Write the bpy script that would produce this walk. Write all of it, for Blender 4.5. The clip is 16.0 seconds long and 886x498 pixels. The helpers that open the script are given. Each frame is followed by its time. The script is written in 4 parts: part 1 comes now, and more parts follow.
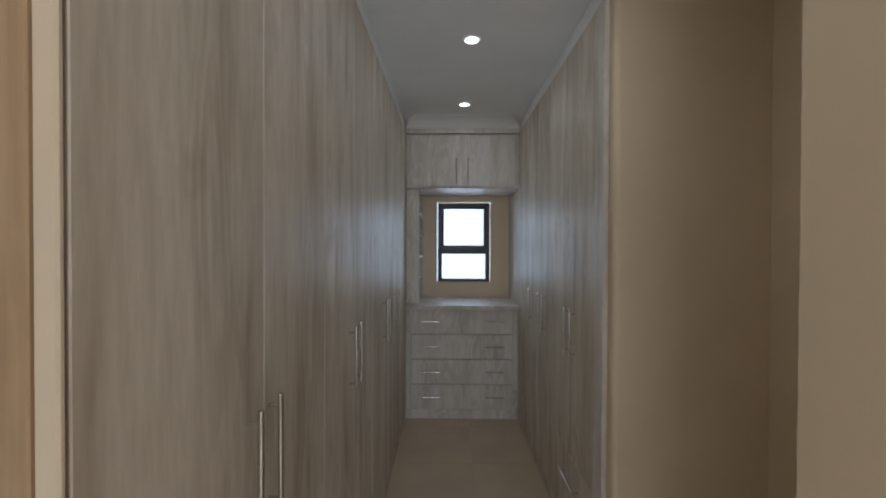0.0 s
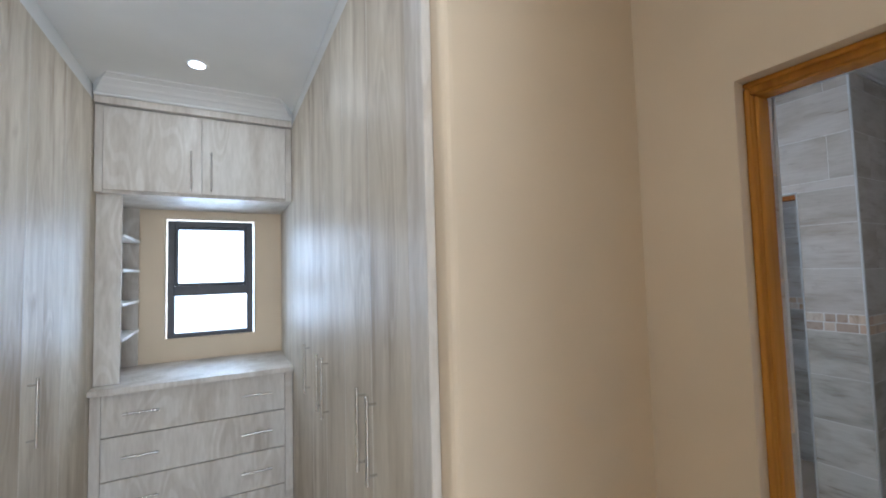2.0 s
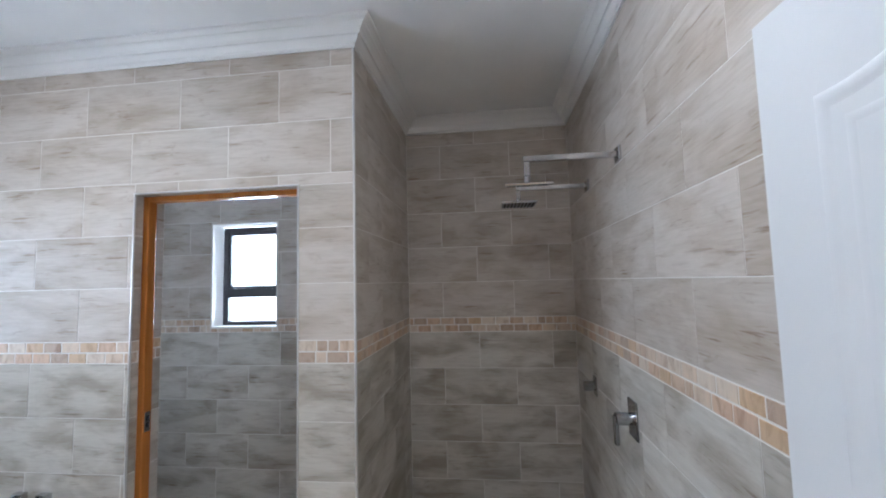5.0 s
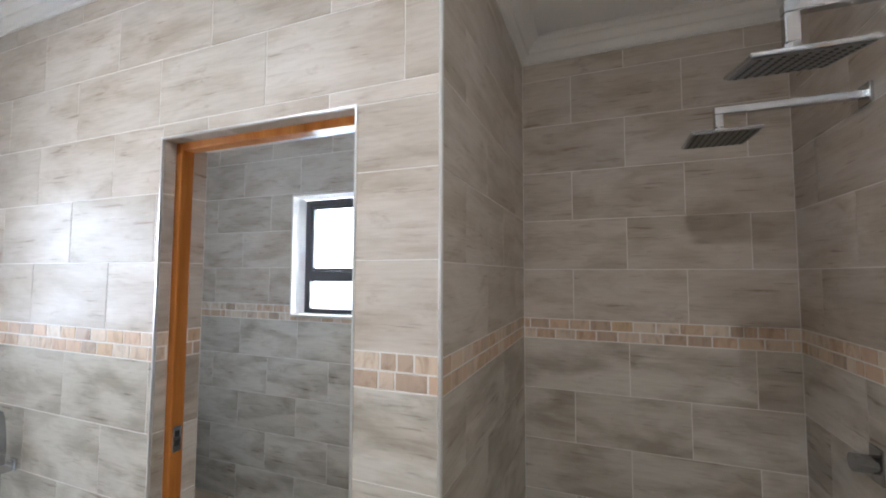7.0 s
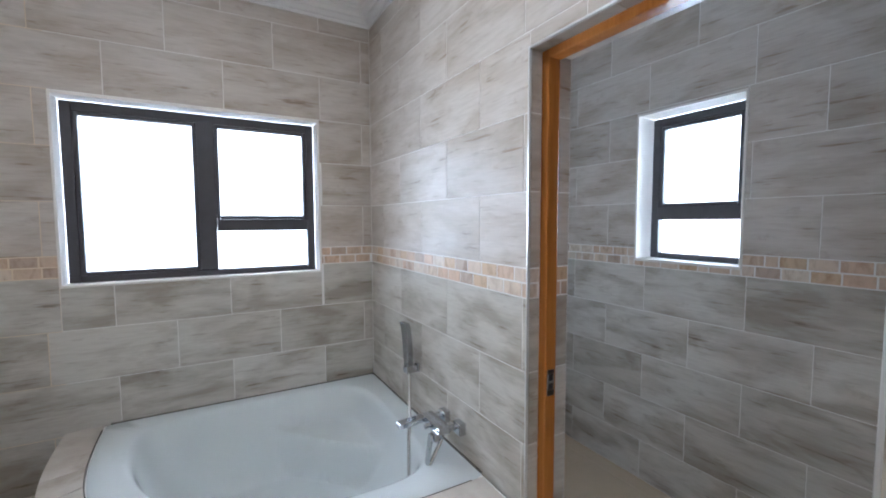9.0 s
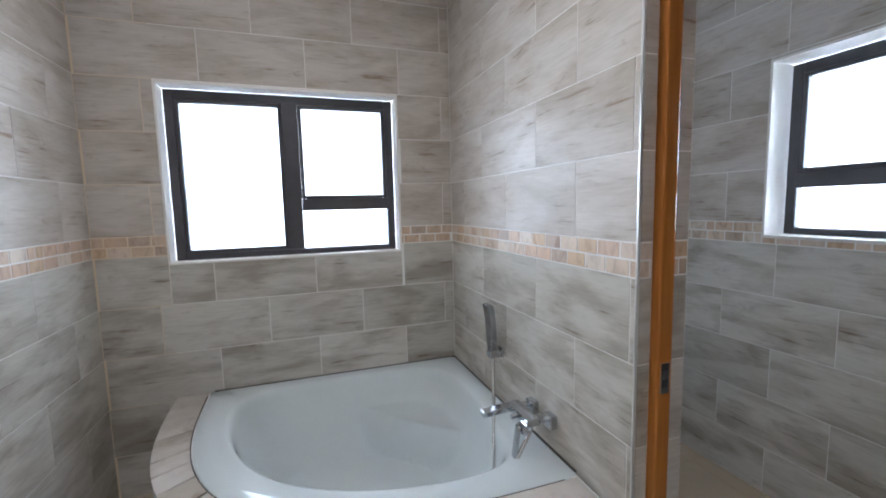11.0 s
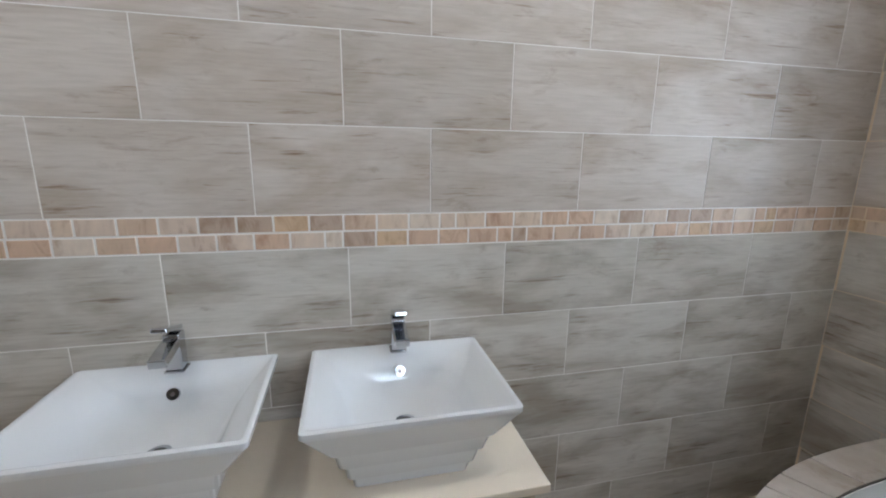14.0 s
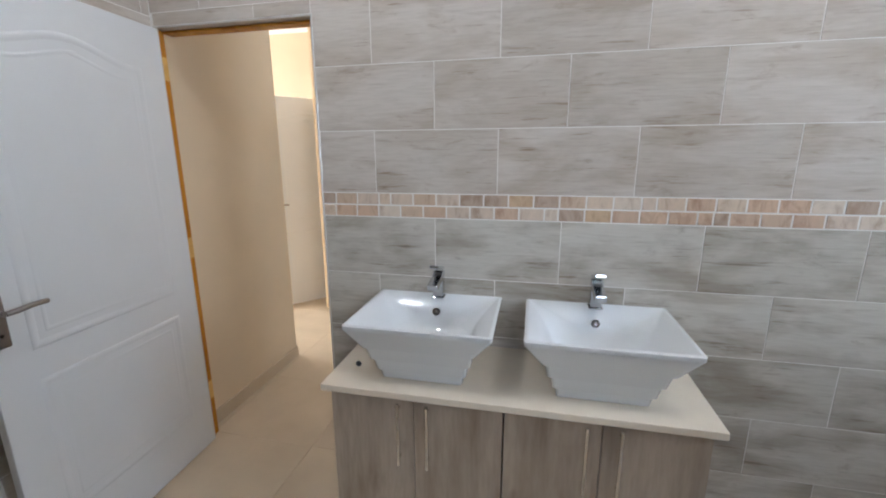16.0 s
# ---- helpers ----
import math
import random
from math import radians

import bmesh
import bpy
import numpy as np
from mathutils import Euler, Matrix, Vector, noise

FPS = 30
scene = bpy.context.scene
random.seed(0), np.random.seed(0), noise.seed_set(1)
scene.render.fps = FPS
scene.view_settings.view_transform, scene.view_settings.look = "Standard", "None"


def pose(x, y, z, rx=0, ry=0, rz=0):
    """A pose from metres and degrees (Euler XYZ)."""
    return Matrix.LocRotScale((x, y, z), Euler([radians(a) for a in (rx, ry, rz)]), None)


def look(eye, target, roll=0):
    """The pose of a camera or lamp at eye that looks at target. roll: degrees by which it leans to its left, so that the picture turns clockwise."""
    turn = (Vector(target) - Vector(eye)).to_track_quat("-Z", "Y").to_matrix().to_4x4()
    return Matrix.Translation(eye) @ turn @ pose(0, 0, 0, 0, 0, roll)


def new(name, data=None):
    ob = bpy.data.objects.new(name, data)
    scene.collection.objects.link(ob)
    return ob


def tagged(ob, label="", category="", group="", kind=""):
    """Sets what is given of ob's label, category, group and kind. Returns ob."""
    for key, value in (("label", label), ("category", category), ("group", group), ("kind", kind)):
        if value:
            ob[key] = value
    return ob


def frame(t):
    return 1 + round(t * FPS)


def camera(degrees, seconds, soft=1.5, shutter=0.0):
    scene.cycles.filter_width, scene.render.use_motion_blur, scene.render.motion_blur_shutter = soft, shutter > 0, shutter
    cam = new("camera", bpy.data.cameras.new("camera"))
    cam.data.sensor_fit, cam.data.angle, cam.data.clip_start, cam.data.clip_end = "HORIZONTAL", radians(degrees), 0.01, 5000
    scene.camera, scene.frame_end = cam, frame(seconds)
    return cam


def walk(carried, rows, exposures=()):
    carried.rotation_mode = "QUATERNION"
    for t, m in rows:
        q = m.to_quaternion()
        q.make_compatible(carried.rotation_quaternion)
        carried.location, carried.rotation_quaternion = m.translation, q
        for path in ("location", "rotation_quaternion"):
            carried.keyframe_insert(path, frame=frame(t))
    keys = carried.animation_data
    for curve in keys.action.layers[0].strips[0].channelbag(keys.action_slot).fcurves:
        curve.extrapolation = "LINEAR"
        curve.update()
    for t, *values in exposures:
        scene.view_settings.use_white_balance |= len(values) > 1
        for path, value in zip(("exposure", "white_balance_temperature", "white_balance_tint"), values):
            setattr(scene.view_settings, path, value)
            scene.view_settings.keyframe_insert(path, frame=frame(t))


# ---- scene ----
cam = camera(94.2, 16.0, soft=2.0)
PATH = [
    (0, (0.563, 0.241, 1.603), (0.537, 2.241, 1.582), 0.2),
    (0.5, (0.547, 0.532, 1.613), (0.519, 2.531, 1.59), -0.0),
    (1, (0.592, 0.723, 1.594), (0.556, 2.723, 1.595), 0.2),
    (1.5, (0.67, 0.949, 1.613), (0.799, 2.944, 1.674), -0.2),
    (2, (0.814, 1.145, 1.635), (1.748, 2.907, 1.742), -1.5),
    (2.2, (0.843, 1.195, 1.627), (2.142, 2.716, 1.749), -2.2),
    (2.5, (0.882, 1.261, 1.616), (2.483, 2.452, 1.758), -3.1),
    (3, (1.045, 1.286, 1.616), (2.867, 2.099, 1.756), -3.0),
    (3.5, (1.287, 1.281, 1.632), (3.196, 1.862, 1.776), -2.5),
    (4, (1.532, 1.311, 1.599), (3.493, 1.668, 1.752), -1.4),
    (4.2, (1.644, 1.35, 1.592), (3.625, 1.576, 1.751), -1.5),
    (6.3, (2.564, 1.53, 1.579), (4.535, 1.842, 1.716), -0.9),
    (6.5, (2.63, 1.563, 1.568), (4.587, 1.949, 1.71), -0.4),
    (7, (2.831, 1.645, 1.555), (4.689, 2.374, 1.675), 0.2),
    (7.5, (2.952, 1.743, 1.561), (4.587, 2.891, 1.652), 0.7),
    (8, (2.966, 1.905, 1.554), (4.412, 3.285, 1.619), 1.0),
    (8.5, (2.953, 2.075, 1.533), (4.176, 3.657, 1.507), 0.7),
    (9, (2.928, 2.108, 1.498), (3.912, 3.844, 1.361), -0.2),
    (9.2, (2.926, 2.094, 1.476), (3.801, 3.885, 1.317), -0.6),
    (11.3, (2.979, 2.329, 1.454), (3.506, 4.245, 1.226), -1.8),
    (11.5, (3.011, 2.394, 1.452), (3.399, 4.34, 1.207), -2.1),
    (12, (3.095, 2.509, 1.436), (3.234, 4.486, 1.169), -1.2),
    (12.5, (3.139, 2.65, 1.472), (2.966, 4.618, 1.159), -1.0),
    (13, (3.122, 2.704, 1.491), (2.297, 4.494, 1.152), 0.8),
    (13.5, (3.163, 2.691, 1.492), (1.535, 3.793, 1.121), 1.4),
    (14, (3.25, 2.645, 1.499), (1.346, 3.091, 1.079), 0.7),
    (14.5, (3.331, 2.587, 1.494), (1.382, 2.716, 1.067), 2.0),
    (15, (3.453, 2.503, 1.481), (1.5, 2.517, 1.051), 1.9),
    (15.5, (3.553, 2.49, 1.48), (1.605, 2.337, 1.051), 1.1),
    (16, (3.648, 2.531, 1.489), (1.742, 2.115, 1.05), -0.2),
]

EXPOSURES = [(0, -1.36, 5150, 8), (0.5, -0.38, 4880, 7), (1.0, -0.06, 4680, 7), (1.6, -0.06, 4680, 7), (2.0, 0.08, 4850, 7), (2.5, 0.24, 4850, 8), (3.0, 0.64, 4710, 9), (3.5, 0.9, 4780, 9), (4.2, 0.66, 4850, 10),
             (6.3, 1.04, 5650, 10), (7.0, 1.05, 5550, 10), (7.5, 0.86, 5350, 10), (8.0, 0.7, 5280, 10), (9.2, 0.72, 5250, 10), (12.0, 0.45, 5500, 10), (12.5, 0.45, 5550, 10), (13.0, 0.4, 5550, 10), (13.5, 0.06, 5550, 10),
             (14.0, 0.30, 5600, 10), (14.5, 0.44, 5550, 10), (16, 0.32, 5500, 10)]
walk(cam, [(t, look(eye, target, roll)) for t, eye, target, roll in PATH], EXPOSURES)

# ---------------------------------------------------------------- plan, in metres
XW, XE, XS = 2.0, 3.836, 5.024          # bathroom west wall, east wall, end of the shower
YS, YC, YN = 0.875, 2.044, 4.638          # south wall, shower partition, north wall
XP = 1.85                               # passage side of the bathroom's west wall
XWC, YWC, TWX = 5.05, 4.56, 4.02        # toilet room's east, north and west walls
DY0, DY1, DZ = 0.885, 1.635, 2.04       # bathroom doorway
WY0, WY1, WZ = 2.315, 3.144, 2.045      # toilet room doorway
BW = (2.312, 3.514, 1.190, 2.092)       # bathroom window
TW = (3.070, 3.620, 1.270, 2.085)       # toilet window
CW = (0.430, 1.025, 1.195, 2.070)       # dressing room window
CEIL, CEIL2 = 2.79, 2.72                # bathroom and dressing room ceilings
WTOP = 2.628                            # top of the wardrobes
LX, RX = 0.172, 1.205                   # wardrobe fronts
PJ, PY = 1.05, 0.818                    # corner of the passage wall
NIB = 1.90                              # wall beside the wardrobe

# ---------------------------------------------------------------- light
world = bpy.data.worlds.new("sky")
scene.world = world
world.use_nodes = True
wn, wl = world.node_tree.nodes, world.node_tree.links
sky = wn.new("ShaderNodeTexSky")
sky.sky_type, sky.sun_disc = "NISHITA", False
sky.sun_elevation, sky.sun_rotation = radians(55), radians(150)
wl.new(sky.outputs[0], wn["Background"].inputs[0])
wn["Background"].inputs[1].default_value = 0.12


def window_light(name, place, target, w, h, watts, colour):
    data = bpy.data.lights.new(name, "AREA")
    data.shape, data.size, data.size_y, data.energy, data.color = "RECTANGLE", w, h, watts, colour
    ob = new(name, data)
    ob.matrix_world = look(place, target)
    return tagged(ob, "daylight at a window opening", "light", kind="structure")


window_light("daylight_bathroom_window", (2.92, 4.84, 1.64), (2.92, 3.0, 1.64), 1.5, 1.15, 36, (0.87, 0.945, 1.0))
window_light("daylight_toilet_window", (5.25, 3.345, 1.68), (4.0, 3.345, 1.68), 0.8, 1.0, 32, (0.86, 0.94, 1.0))
window_light("daylight_dressing_window", (0.73, 4.84, 1.63), (0.73, 3.0, 1.63), 0.8, 1.1, 22, (0.88, 0.945, 1.0))
window_light("daylight_bedroom_window", (0.6, -2.64, 1.5), (0.6, 0.0, 1.3), 2.4, 1.7, 148, (1.0, 0.94, 0.845))


def ceiling_light(name, x, y, z, watts):
    data = bpy.data.lights.new(name, "AREA")
    data.shape, data.size, data.energy, data.color = "DISK", 0.10, watts, (1.0, 0.93, 0.83)
    ob = new(name, data)
    ob.location = (x, y, z)
    return tagged(ob, "light of a ceiling downlight", "light", kind="structure")


BATH_SPOTS = ((2.80, 1.64), (2.85, 3.35))
# First dressing spot is unseen, added before the other two to brighten the passage.
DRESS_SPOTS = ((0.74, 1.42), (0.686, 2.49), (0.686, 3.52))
for x, y in BATH_SPOTS:
    ceiling_light("downlight_beam", x, y, CEIL - 0.012, 6.8)
# the added passage spot gets the most power
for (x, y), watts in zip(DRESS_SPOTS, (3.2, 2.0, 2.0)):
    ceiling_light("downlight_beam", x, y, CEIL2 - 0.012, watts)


def sky_backdrop(name, x0, x1, y0, y1, z0, z1):
    """A plain bright sheet of sky well outside a window."""
    m = bpy.data.materials.new("overcast sky glow")
    m.use_nodes = True
    p = m.node_tree.nodes["Principled BSDF"]
    p.inputs["Base Color"].default_value = (0, 0, 0, 1)
    p.inputs["Emission Color"].default_value = (0.97, 0.985, 1.0, 1)
    p.inputs["Emission Strength"].default_value = 3.2
    bm = bmesh.new()
    bm.faces.new([bm.verts.new(v) for v in ((x0, y0, z0), (x1, y1, z0), (x1, y1, z1), (x0, y0, z1))])
    me = bpy.data.meshes.new(name)
    bm.to_mesh(me)
    bm.free()
    me.materials.append(m)
    tagged(new(name, me), "plain bright white sky outside the windows", "backdrop", kind="structure")


sky_backdrop("backdrop_north", -3.0, 8.0, 6.2, 6.2, -0.5, 5.0)
sky_backdrop("backdrop_east", 6.6, 6.6, -1.0, 8.0, -0.5, 5.0)


# ---------------------------------------------------------------- materials
def mat(name, rough=0.5, metal=0.0, spec=0.5):
    m = bpy.data.materials.new(name)
    m.use_nodes = True
    b = m.node_tree.nodes["Principled BSDF"]
    b.inputs["Roughness"].default_value, b.inputs["Metallic"].default_value = rough, metal
    b.inputs["Specular IOR Level"].default_value = spec
    return m, m.node_tree.nodes, m.node_tree.links, b


def coords(nd, lk, scale, spread=0.0, turn=(0, 0, 0)):
    tc = nd.new("ShaderNodeTexCoord")
    mp = nd.new("ShaderNodeMapping")
    mp.inputs["Scale"].default_value = scale
    mp.inputs["Rotation"].default_value = turn
    if spread:
        oi = nd.new("ShaderNodeObjectInfo")
        mul = nd.new("ShaderNodeVectorMath")
        mul.operation = "SCALE"
        mul.inputs[0].default_value = (1.0, 0.73, 0.37)
        k = nd.new("ShaderNodeMath")
        k.operation = "MULTIPLY"
        k.inputs[1].default_value = spread
        lk.new(oi.outputs["Random"], k.inputs[0])
        lk.new(k.outputs[0], mul.inputs["Scale"])
        add = nd.new("ShaderNodeVectorMath")
        lk.new(tc.outputs["Object"], add.inputs[0])
        lk.new(mul.outputs[0], add.inputs[1])
        lk.new(add.outputs[0], mp.inputs[0])
    else:
        lk.new(tc.outputs["Object"], mp.inputs[0])
    return mp.outputs[0]


def noise_tex(nd, lk, vec, scale, detail=4.0, rough=0.55, distort=0.0):
    n = nd.new("ShaderNodeTexNoise")
    n.inputs["Scale"].default_value, n.inputs["Detail"].default_value = scale, detail
    n.inputs["Roughness"].default_value, n.inputs["Distortion"].default_value = rough, distort
    lk.new(vec, n.inputs["Vector"])
    return n.outputs["Fac"]


def ramp(nd, lk, fac, stops):
    r = nd.new("ShaderNodeValToRGB")
    e = r.color_ramp.elements
    while len(e) < len(stops):
        e.new(0.5)
    for el, (p, c) in zip(e, stops):
        el.position, el.color = p, (*c, 1)
    lk.new(fac, r.inputs[0])
    return r.outputs[0]


def mixed(nd, lk, a, b, fac, mode="MIX"):
    m = nd.new("ShaderNodeMix")
    m.data_type, m.blend_type = "RGBA", mode
    for sock, v in ((m.inputs[6], a), (m.inputs[7], b), (m.inputs[0], fac)):
        if isinstance(v, (int, float)):
            sock.default_value = v
        elif isinstance(v, tuple):
            sock.default_value = (*v, 1)
        else:
            lk.new(v, sock)
    return m.outputs[2]


def bump(nd, lk, b, fac, strength, dist=0.002):
    bp = nd.new("ShaderNodeBump")
    bp.inputs["Strength"].default_value, bp.inputs["Distance"].default_value = strength, dist
    lk.new(fac, bp.inputs["Height"])
    lk.new(bp.outputs[0], b.inputs["Normal"])


def spread_value(nd, lk, fac, lo, hi):
    r = nd.new("ShaderNodeMapRange")
    r.inputs[3].default_value, r.inputs[4].default_value = lo, hi
    lk.new(fac, r.inputs[0])
    return r.outputs[0]


def plaster_mat(name, colour, rough=0.75, grain=0.25):
    m, nd, lk, b = mat(name, rough)
    v = coords(nd, lk, (1, 1, 1))
    big, fine = noise_tex(nd, lk, v, 1.6, 3), noise_tex(nd, lk, v, 130, 3)
    lighter = tuple(min(1, c * 1.04) for c in colour)
    darker = tuple(c * 0.93 for c in colour)
    lk.new(ramp(nd, lk, big, [(0.3, darker), (0.7, lighter)]), b.inputs["Base Color"])
    bump(nd, lk, b, fine, grain, 0.001)
    return m


def laminate_mat(name, pale, mid, dark, rough=0.3, grain=(9.0, 9.0, 0.55)):
    m, nd, lk, b = mat(name, rough, 0.0, 0.13)
    v = coords(nd, lk, grain, 37.0)
    broad = noise_tex(nd, lk, v, 0.8, 2, 0.5, 0.2)
    streak = noise_tex(nd, lk, v, 1.7, 3.5, 0.55, 0.15)
    fine = noise_tex(nd, lk, v, 12.0, 4, 0.6)
    knot = noise_tex(nd, lk, coords(nd, lk, (grain[0], grain[1], grain[2] * 4.5), 19.0), 1.1, 3, 0.5, 0.3)
    c1 = ramp(nd, lk, broad, [(0.30, mid), (0.66, pale)])
    c2 = ramp(nd, lk, streak, [(0.28, (0.15, 0.15, 0.15)), (0.42, (0.72, 0.72, 0.72)), (0.55, (1, 1, 1))])
    c = mixed(nd, lk, dark, c1, c2)
    c = mixed(nd, lk, c, dark, ramp(nd, lk, knot, [(0.61, (0, 0, 0)), (0.80, (0.65, 0.65, 0.65))]))
    # arched growth lines: level lines of a slow, long noise
    slow = noise_tex(nd, lk, coords(nd, lk, (grain[0] * 0.8, grain[1] * 0.8, grain[2] * 1.4), 29.0), 0.9, 1.0, 0.4, 0.0)
    many, wave = nd.new("ShaderNodeMath"), nd.new("ShaderNodeMath")
    many.operation, wave.operation = "MULTIPLY", "SINE"
    many.inputs[1].default_value = 105.0
    lk.new(slow, many.inputs[0])
    lk.new(many.outputs[0], wave.inputs[0])
    rg = ramp(nd, lk, spread_value(nd, lk, wave.outputs[0], 0.5, 1.0), [(0.45, (0.88, 0.86, 0.83)), (0.85, (1.0, 1.0, 1.0))])
    part_of = ramp(nd, lk, slow, [(0.50, (0, 0, 0)), (0.60, (0.9, 0.9, 0.9))])
    c = mixed(nd, lk, c, mixed(nd, lk, (1.0, 1.0, 1.0), rg, part_of), 1.0, "MULTIPLY")
    g = ramp(nd, lk, fine, [(0.33, (0.89, 0.88, 0.86)), (0.62, (1.03, 1.03, 1.03))])
    lk.new(mixed(nd, lk, c, g, 0.8, "MULTIPLY"), b.inputs["Base Color"])
    lk.new(spread_value(nd, lk, streak, rough + 0.08, rough - 0.04), b.inputs["Roughness"])
    bump(nd, lk, b, fine, 0.08, 0.0006)
    return m


def tile_mat(name, pale, mid, streak_c, contrast, rough):
    m, nd, lk, b = mat(name, rough, 0.0, 0.12)
    flow = coords(nd, lk, (3.2, 3.2, 27.0), 61.0)
    clouds = coords(nd, lk, (2.6, 2.6, 8.0), 23.0)
    smudges = coords(nd, lk, (8.5, 8.5, 23.0), 41.0)
    hairs = coords(nd, lk, (9.0, 9.0, 120.0), 13.0)
    broad = noise_tex(nd, lk, clouds, 1.0, 4, 0.55, 0.4)
    patch = noise_tex(nd, lk, clouds, 1.9, 2, 0.5, 0.0)
    streak = noise_tex(nd, lk, flow, 1.2, 6, 0.68, 0.5)
    knot = noise_tex(nd, lk, smudges, 0.8, 5, 0.68, 0.5)
    fine = noise_tex(nd, lk, hairs, 1.0, 4, 0.6, 0.0)
    c = ramp(nd, lk, broad, [(0.36, mid), (0.58, pale)])
    # streaks gather in drifts
    f = ramp(nd, lk, streak, [(0.29, (contrast * 0.75,) * 3), (0.37, (contrast * 0.32,) * 3), (0.46, (0, 0, 0))])
    drift = ramp(nd, lk, patch, [(0.45, (0.05, 0.05, 0.05)), (0.62, (1, 1, 1))])
    c = mixed(nd, lk, c, streak_c, mixed(nd, lk, f, drift, 1.0, "MULTIPLY"))
    # short thin dark lines of the printed grain
    lines = noise_tex(nd, lk, coords(nd, lk, (4.2, 4.2, 62.0), 87.0), 1.1, 4, 0.6, 0.15)
    thin = ramp(nd, lk, lines, [(0.29, (contrast * 1.4,) * 3), (0.355, (contrast * 0.6,) * 3), (0.40, (0, 0, 0))])
    spots = ramp(nd, lk, broad, [(0.40, (1, 1, 1)), (0.58, (0.2, 0.2, 0.2))])
    c = mixed(nd, lk, c, tuple(q * 0.8 for q in streak_c), mixed(nd, lk, thin, spots, 1.0, "MULTIPLY"))
    k = ramp(nd, lk, knot, [(0.59, (0, 0, 0)), (0.76, (contrast * 0.75,) * 3)])
    c = mixed(nd, lk, c, tuple(q * 0.85 for q in streak_c), k)
    g = ramp(nd, lk, fine, [(0.32, (0.91, 0.90, 0.888)), (0.60, (1.03, 1.03, 1.03))])
    oi = nd.new("ShaderNodeObjectInfo")
    t = ramp(nd, lk, oi.outputs["Random"], [(0.0, (0.90, 0.895, 0.88)), (1.0, (1.05, 1.05, 1.055))])
    c = mixed(nd, lk, mixed(nd, lk, c, g, 0.85, "MULTIPLY"), t, 1.0, "MULTIPLY")
    lk.new(c, b.inputs["Base Color"])
    lk.new(spread_value(nd, lk, fine, rough - 0.03, rough + 0.05), b.inputs["Roughness"])
    bump(nd, lk, b, fine, 0.06, 0.0006)
    return m


def stone_mat(name, colours, rough):
    m, nd, lk, b = mat(name, rough)
    oi = nd.new("ShaderNodeObjectInfo")
    r = nd.new("ShaderNodeValToRGB")
    r.color_ramp.interpolation = "CONSTANT"
    while len(r.color_ramp.elements) < len(colours):
        r.color_ramp.elements.new(0.5)
    for i, (e, c) in enumerate(zip(r.color_ramp.elements, colours)):
        e.position, e.color = i / len(colours), (*c, 1)
    lk.new(oi.outputs["Random"], r.inputs[0])
    v = coords(nd, lk, (1, 1, 0.45), 17.0)
    n = noise_tex(nd, lk, v, 22, 5, 0.6, 1.0)
    g = ramp(nd, lk, n, [(0.28, (0.62, 0.50, 0.40)), (0.50, (1.0, 0.97, 0.93)), (0.72, (1.14, 1.10, 1.04))])
    lk.new(mixed(nd, lk, r.outputs[0], g, 0.9, "MULTIPLY"), b.inputs["Base Color"])
    bump(nd, lk, b, n, 0.25, 0.002)
    return m


def plain_mat(name, colour, rough, metal=0.0, vary=0.05, scale=6.0, bumps=0.0):
    m, nd, lk, b = mat(name, rough, metal)
    v = coords(nd, lk, (1, 1, 1), 3.0)
    n = noise_tex(nd, lk, v, scale, 4)
    lo, hi = tuple(c * (1 - vary) for c in colour), tuple(min(1, c * (1 + vary)) for c in colour)
    lk.new(ramp(nd, lk, n, [(0.3, lo), (0.7, hi)]), b.inputs["Base Color"])
    if bumps:
        bump(nd, lk, b, noise_tex(nd, lk, v, scale * 20, 3), bumps, 0.0006)
    return m


CREAM = plaster_mat("cream plaster", (0.73, 0.60, 0.425))
WHITE_PAINT = plaster_mat("white ceiling paint", (0.85, 0.85, 0.84), 0.8, 0.12)
CORNICE = plaster_mat("white moulded cornice", (0.82, 0.81, 0.79), 0.7, 0.05)
GROUT = plaster_mat("pale grout", (0.82, 0.80, 0.765), 0.85, 0.2)
REVEAL = plaster_mat("white window reveal", (0.80, 0.755, 0.70), 0.6, 0.1)
OAK = laminate_mat("grey oak laminate", (0.70, 0.635, 0.525), (0.545, 0.48, 0.38), (0.38, 0.305, 0.22), 0.44, (6.5, 6.5, 0.85))
OAK_H = laminate_mat("grey oak laminate laid flat", (0.73, 0.685, 0.62), (0.62, 0.57, 0.505), (0.49, 0.43, 0.36), 0.40, (6.0, 6.0, 1.0))
VANITY_OAK = laminate_mat("brown grey oak laminate", (0.52, 0.435, 0.345), (0.41, 0.33, 0.25), (0.27, 0.205, 0.15), 0.38, (6.0, 6.0, 0.9))
PINE = laminate_mat("varnished orange pine", (0.62, 0.285, 0.038), (0.50, 0.21, 0.025), (0.30, 0.10, 0.014), 0.22)
PINE_RED = laminate_mat("varnished red-brown pine", (0.50, 0.20, 0.05), (0.40, 0.145, 0.03), (0.25, 0.075, 0.015), 0.22)
PALE_WOOD = laminate_mat("pale varnished wood", (0.58, 0.44, 0.28), (0.47, 0.33, 0.19), (0.34, 0.22, 0.12), 0.35)
TILE_UP = tile_mat("beige wood-look tile", (0.590, 0.537, 0.480), (0.455, 0.394, 0.326), (0.29, 0.195, 0.12), 0.64, 0.31)
TILE_LOW = tile_mat("grey wood-look tile", (0.590, 0.560, 0.502), (0.385, 0.345, 0.287), (0.21, 0.15, 0.095), 0.58, 0.31)
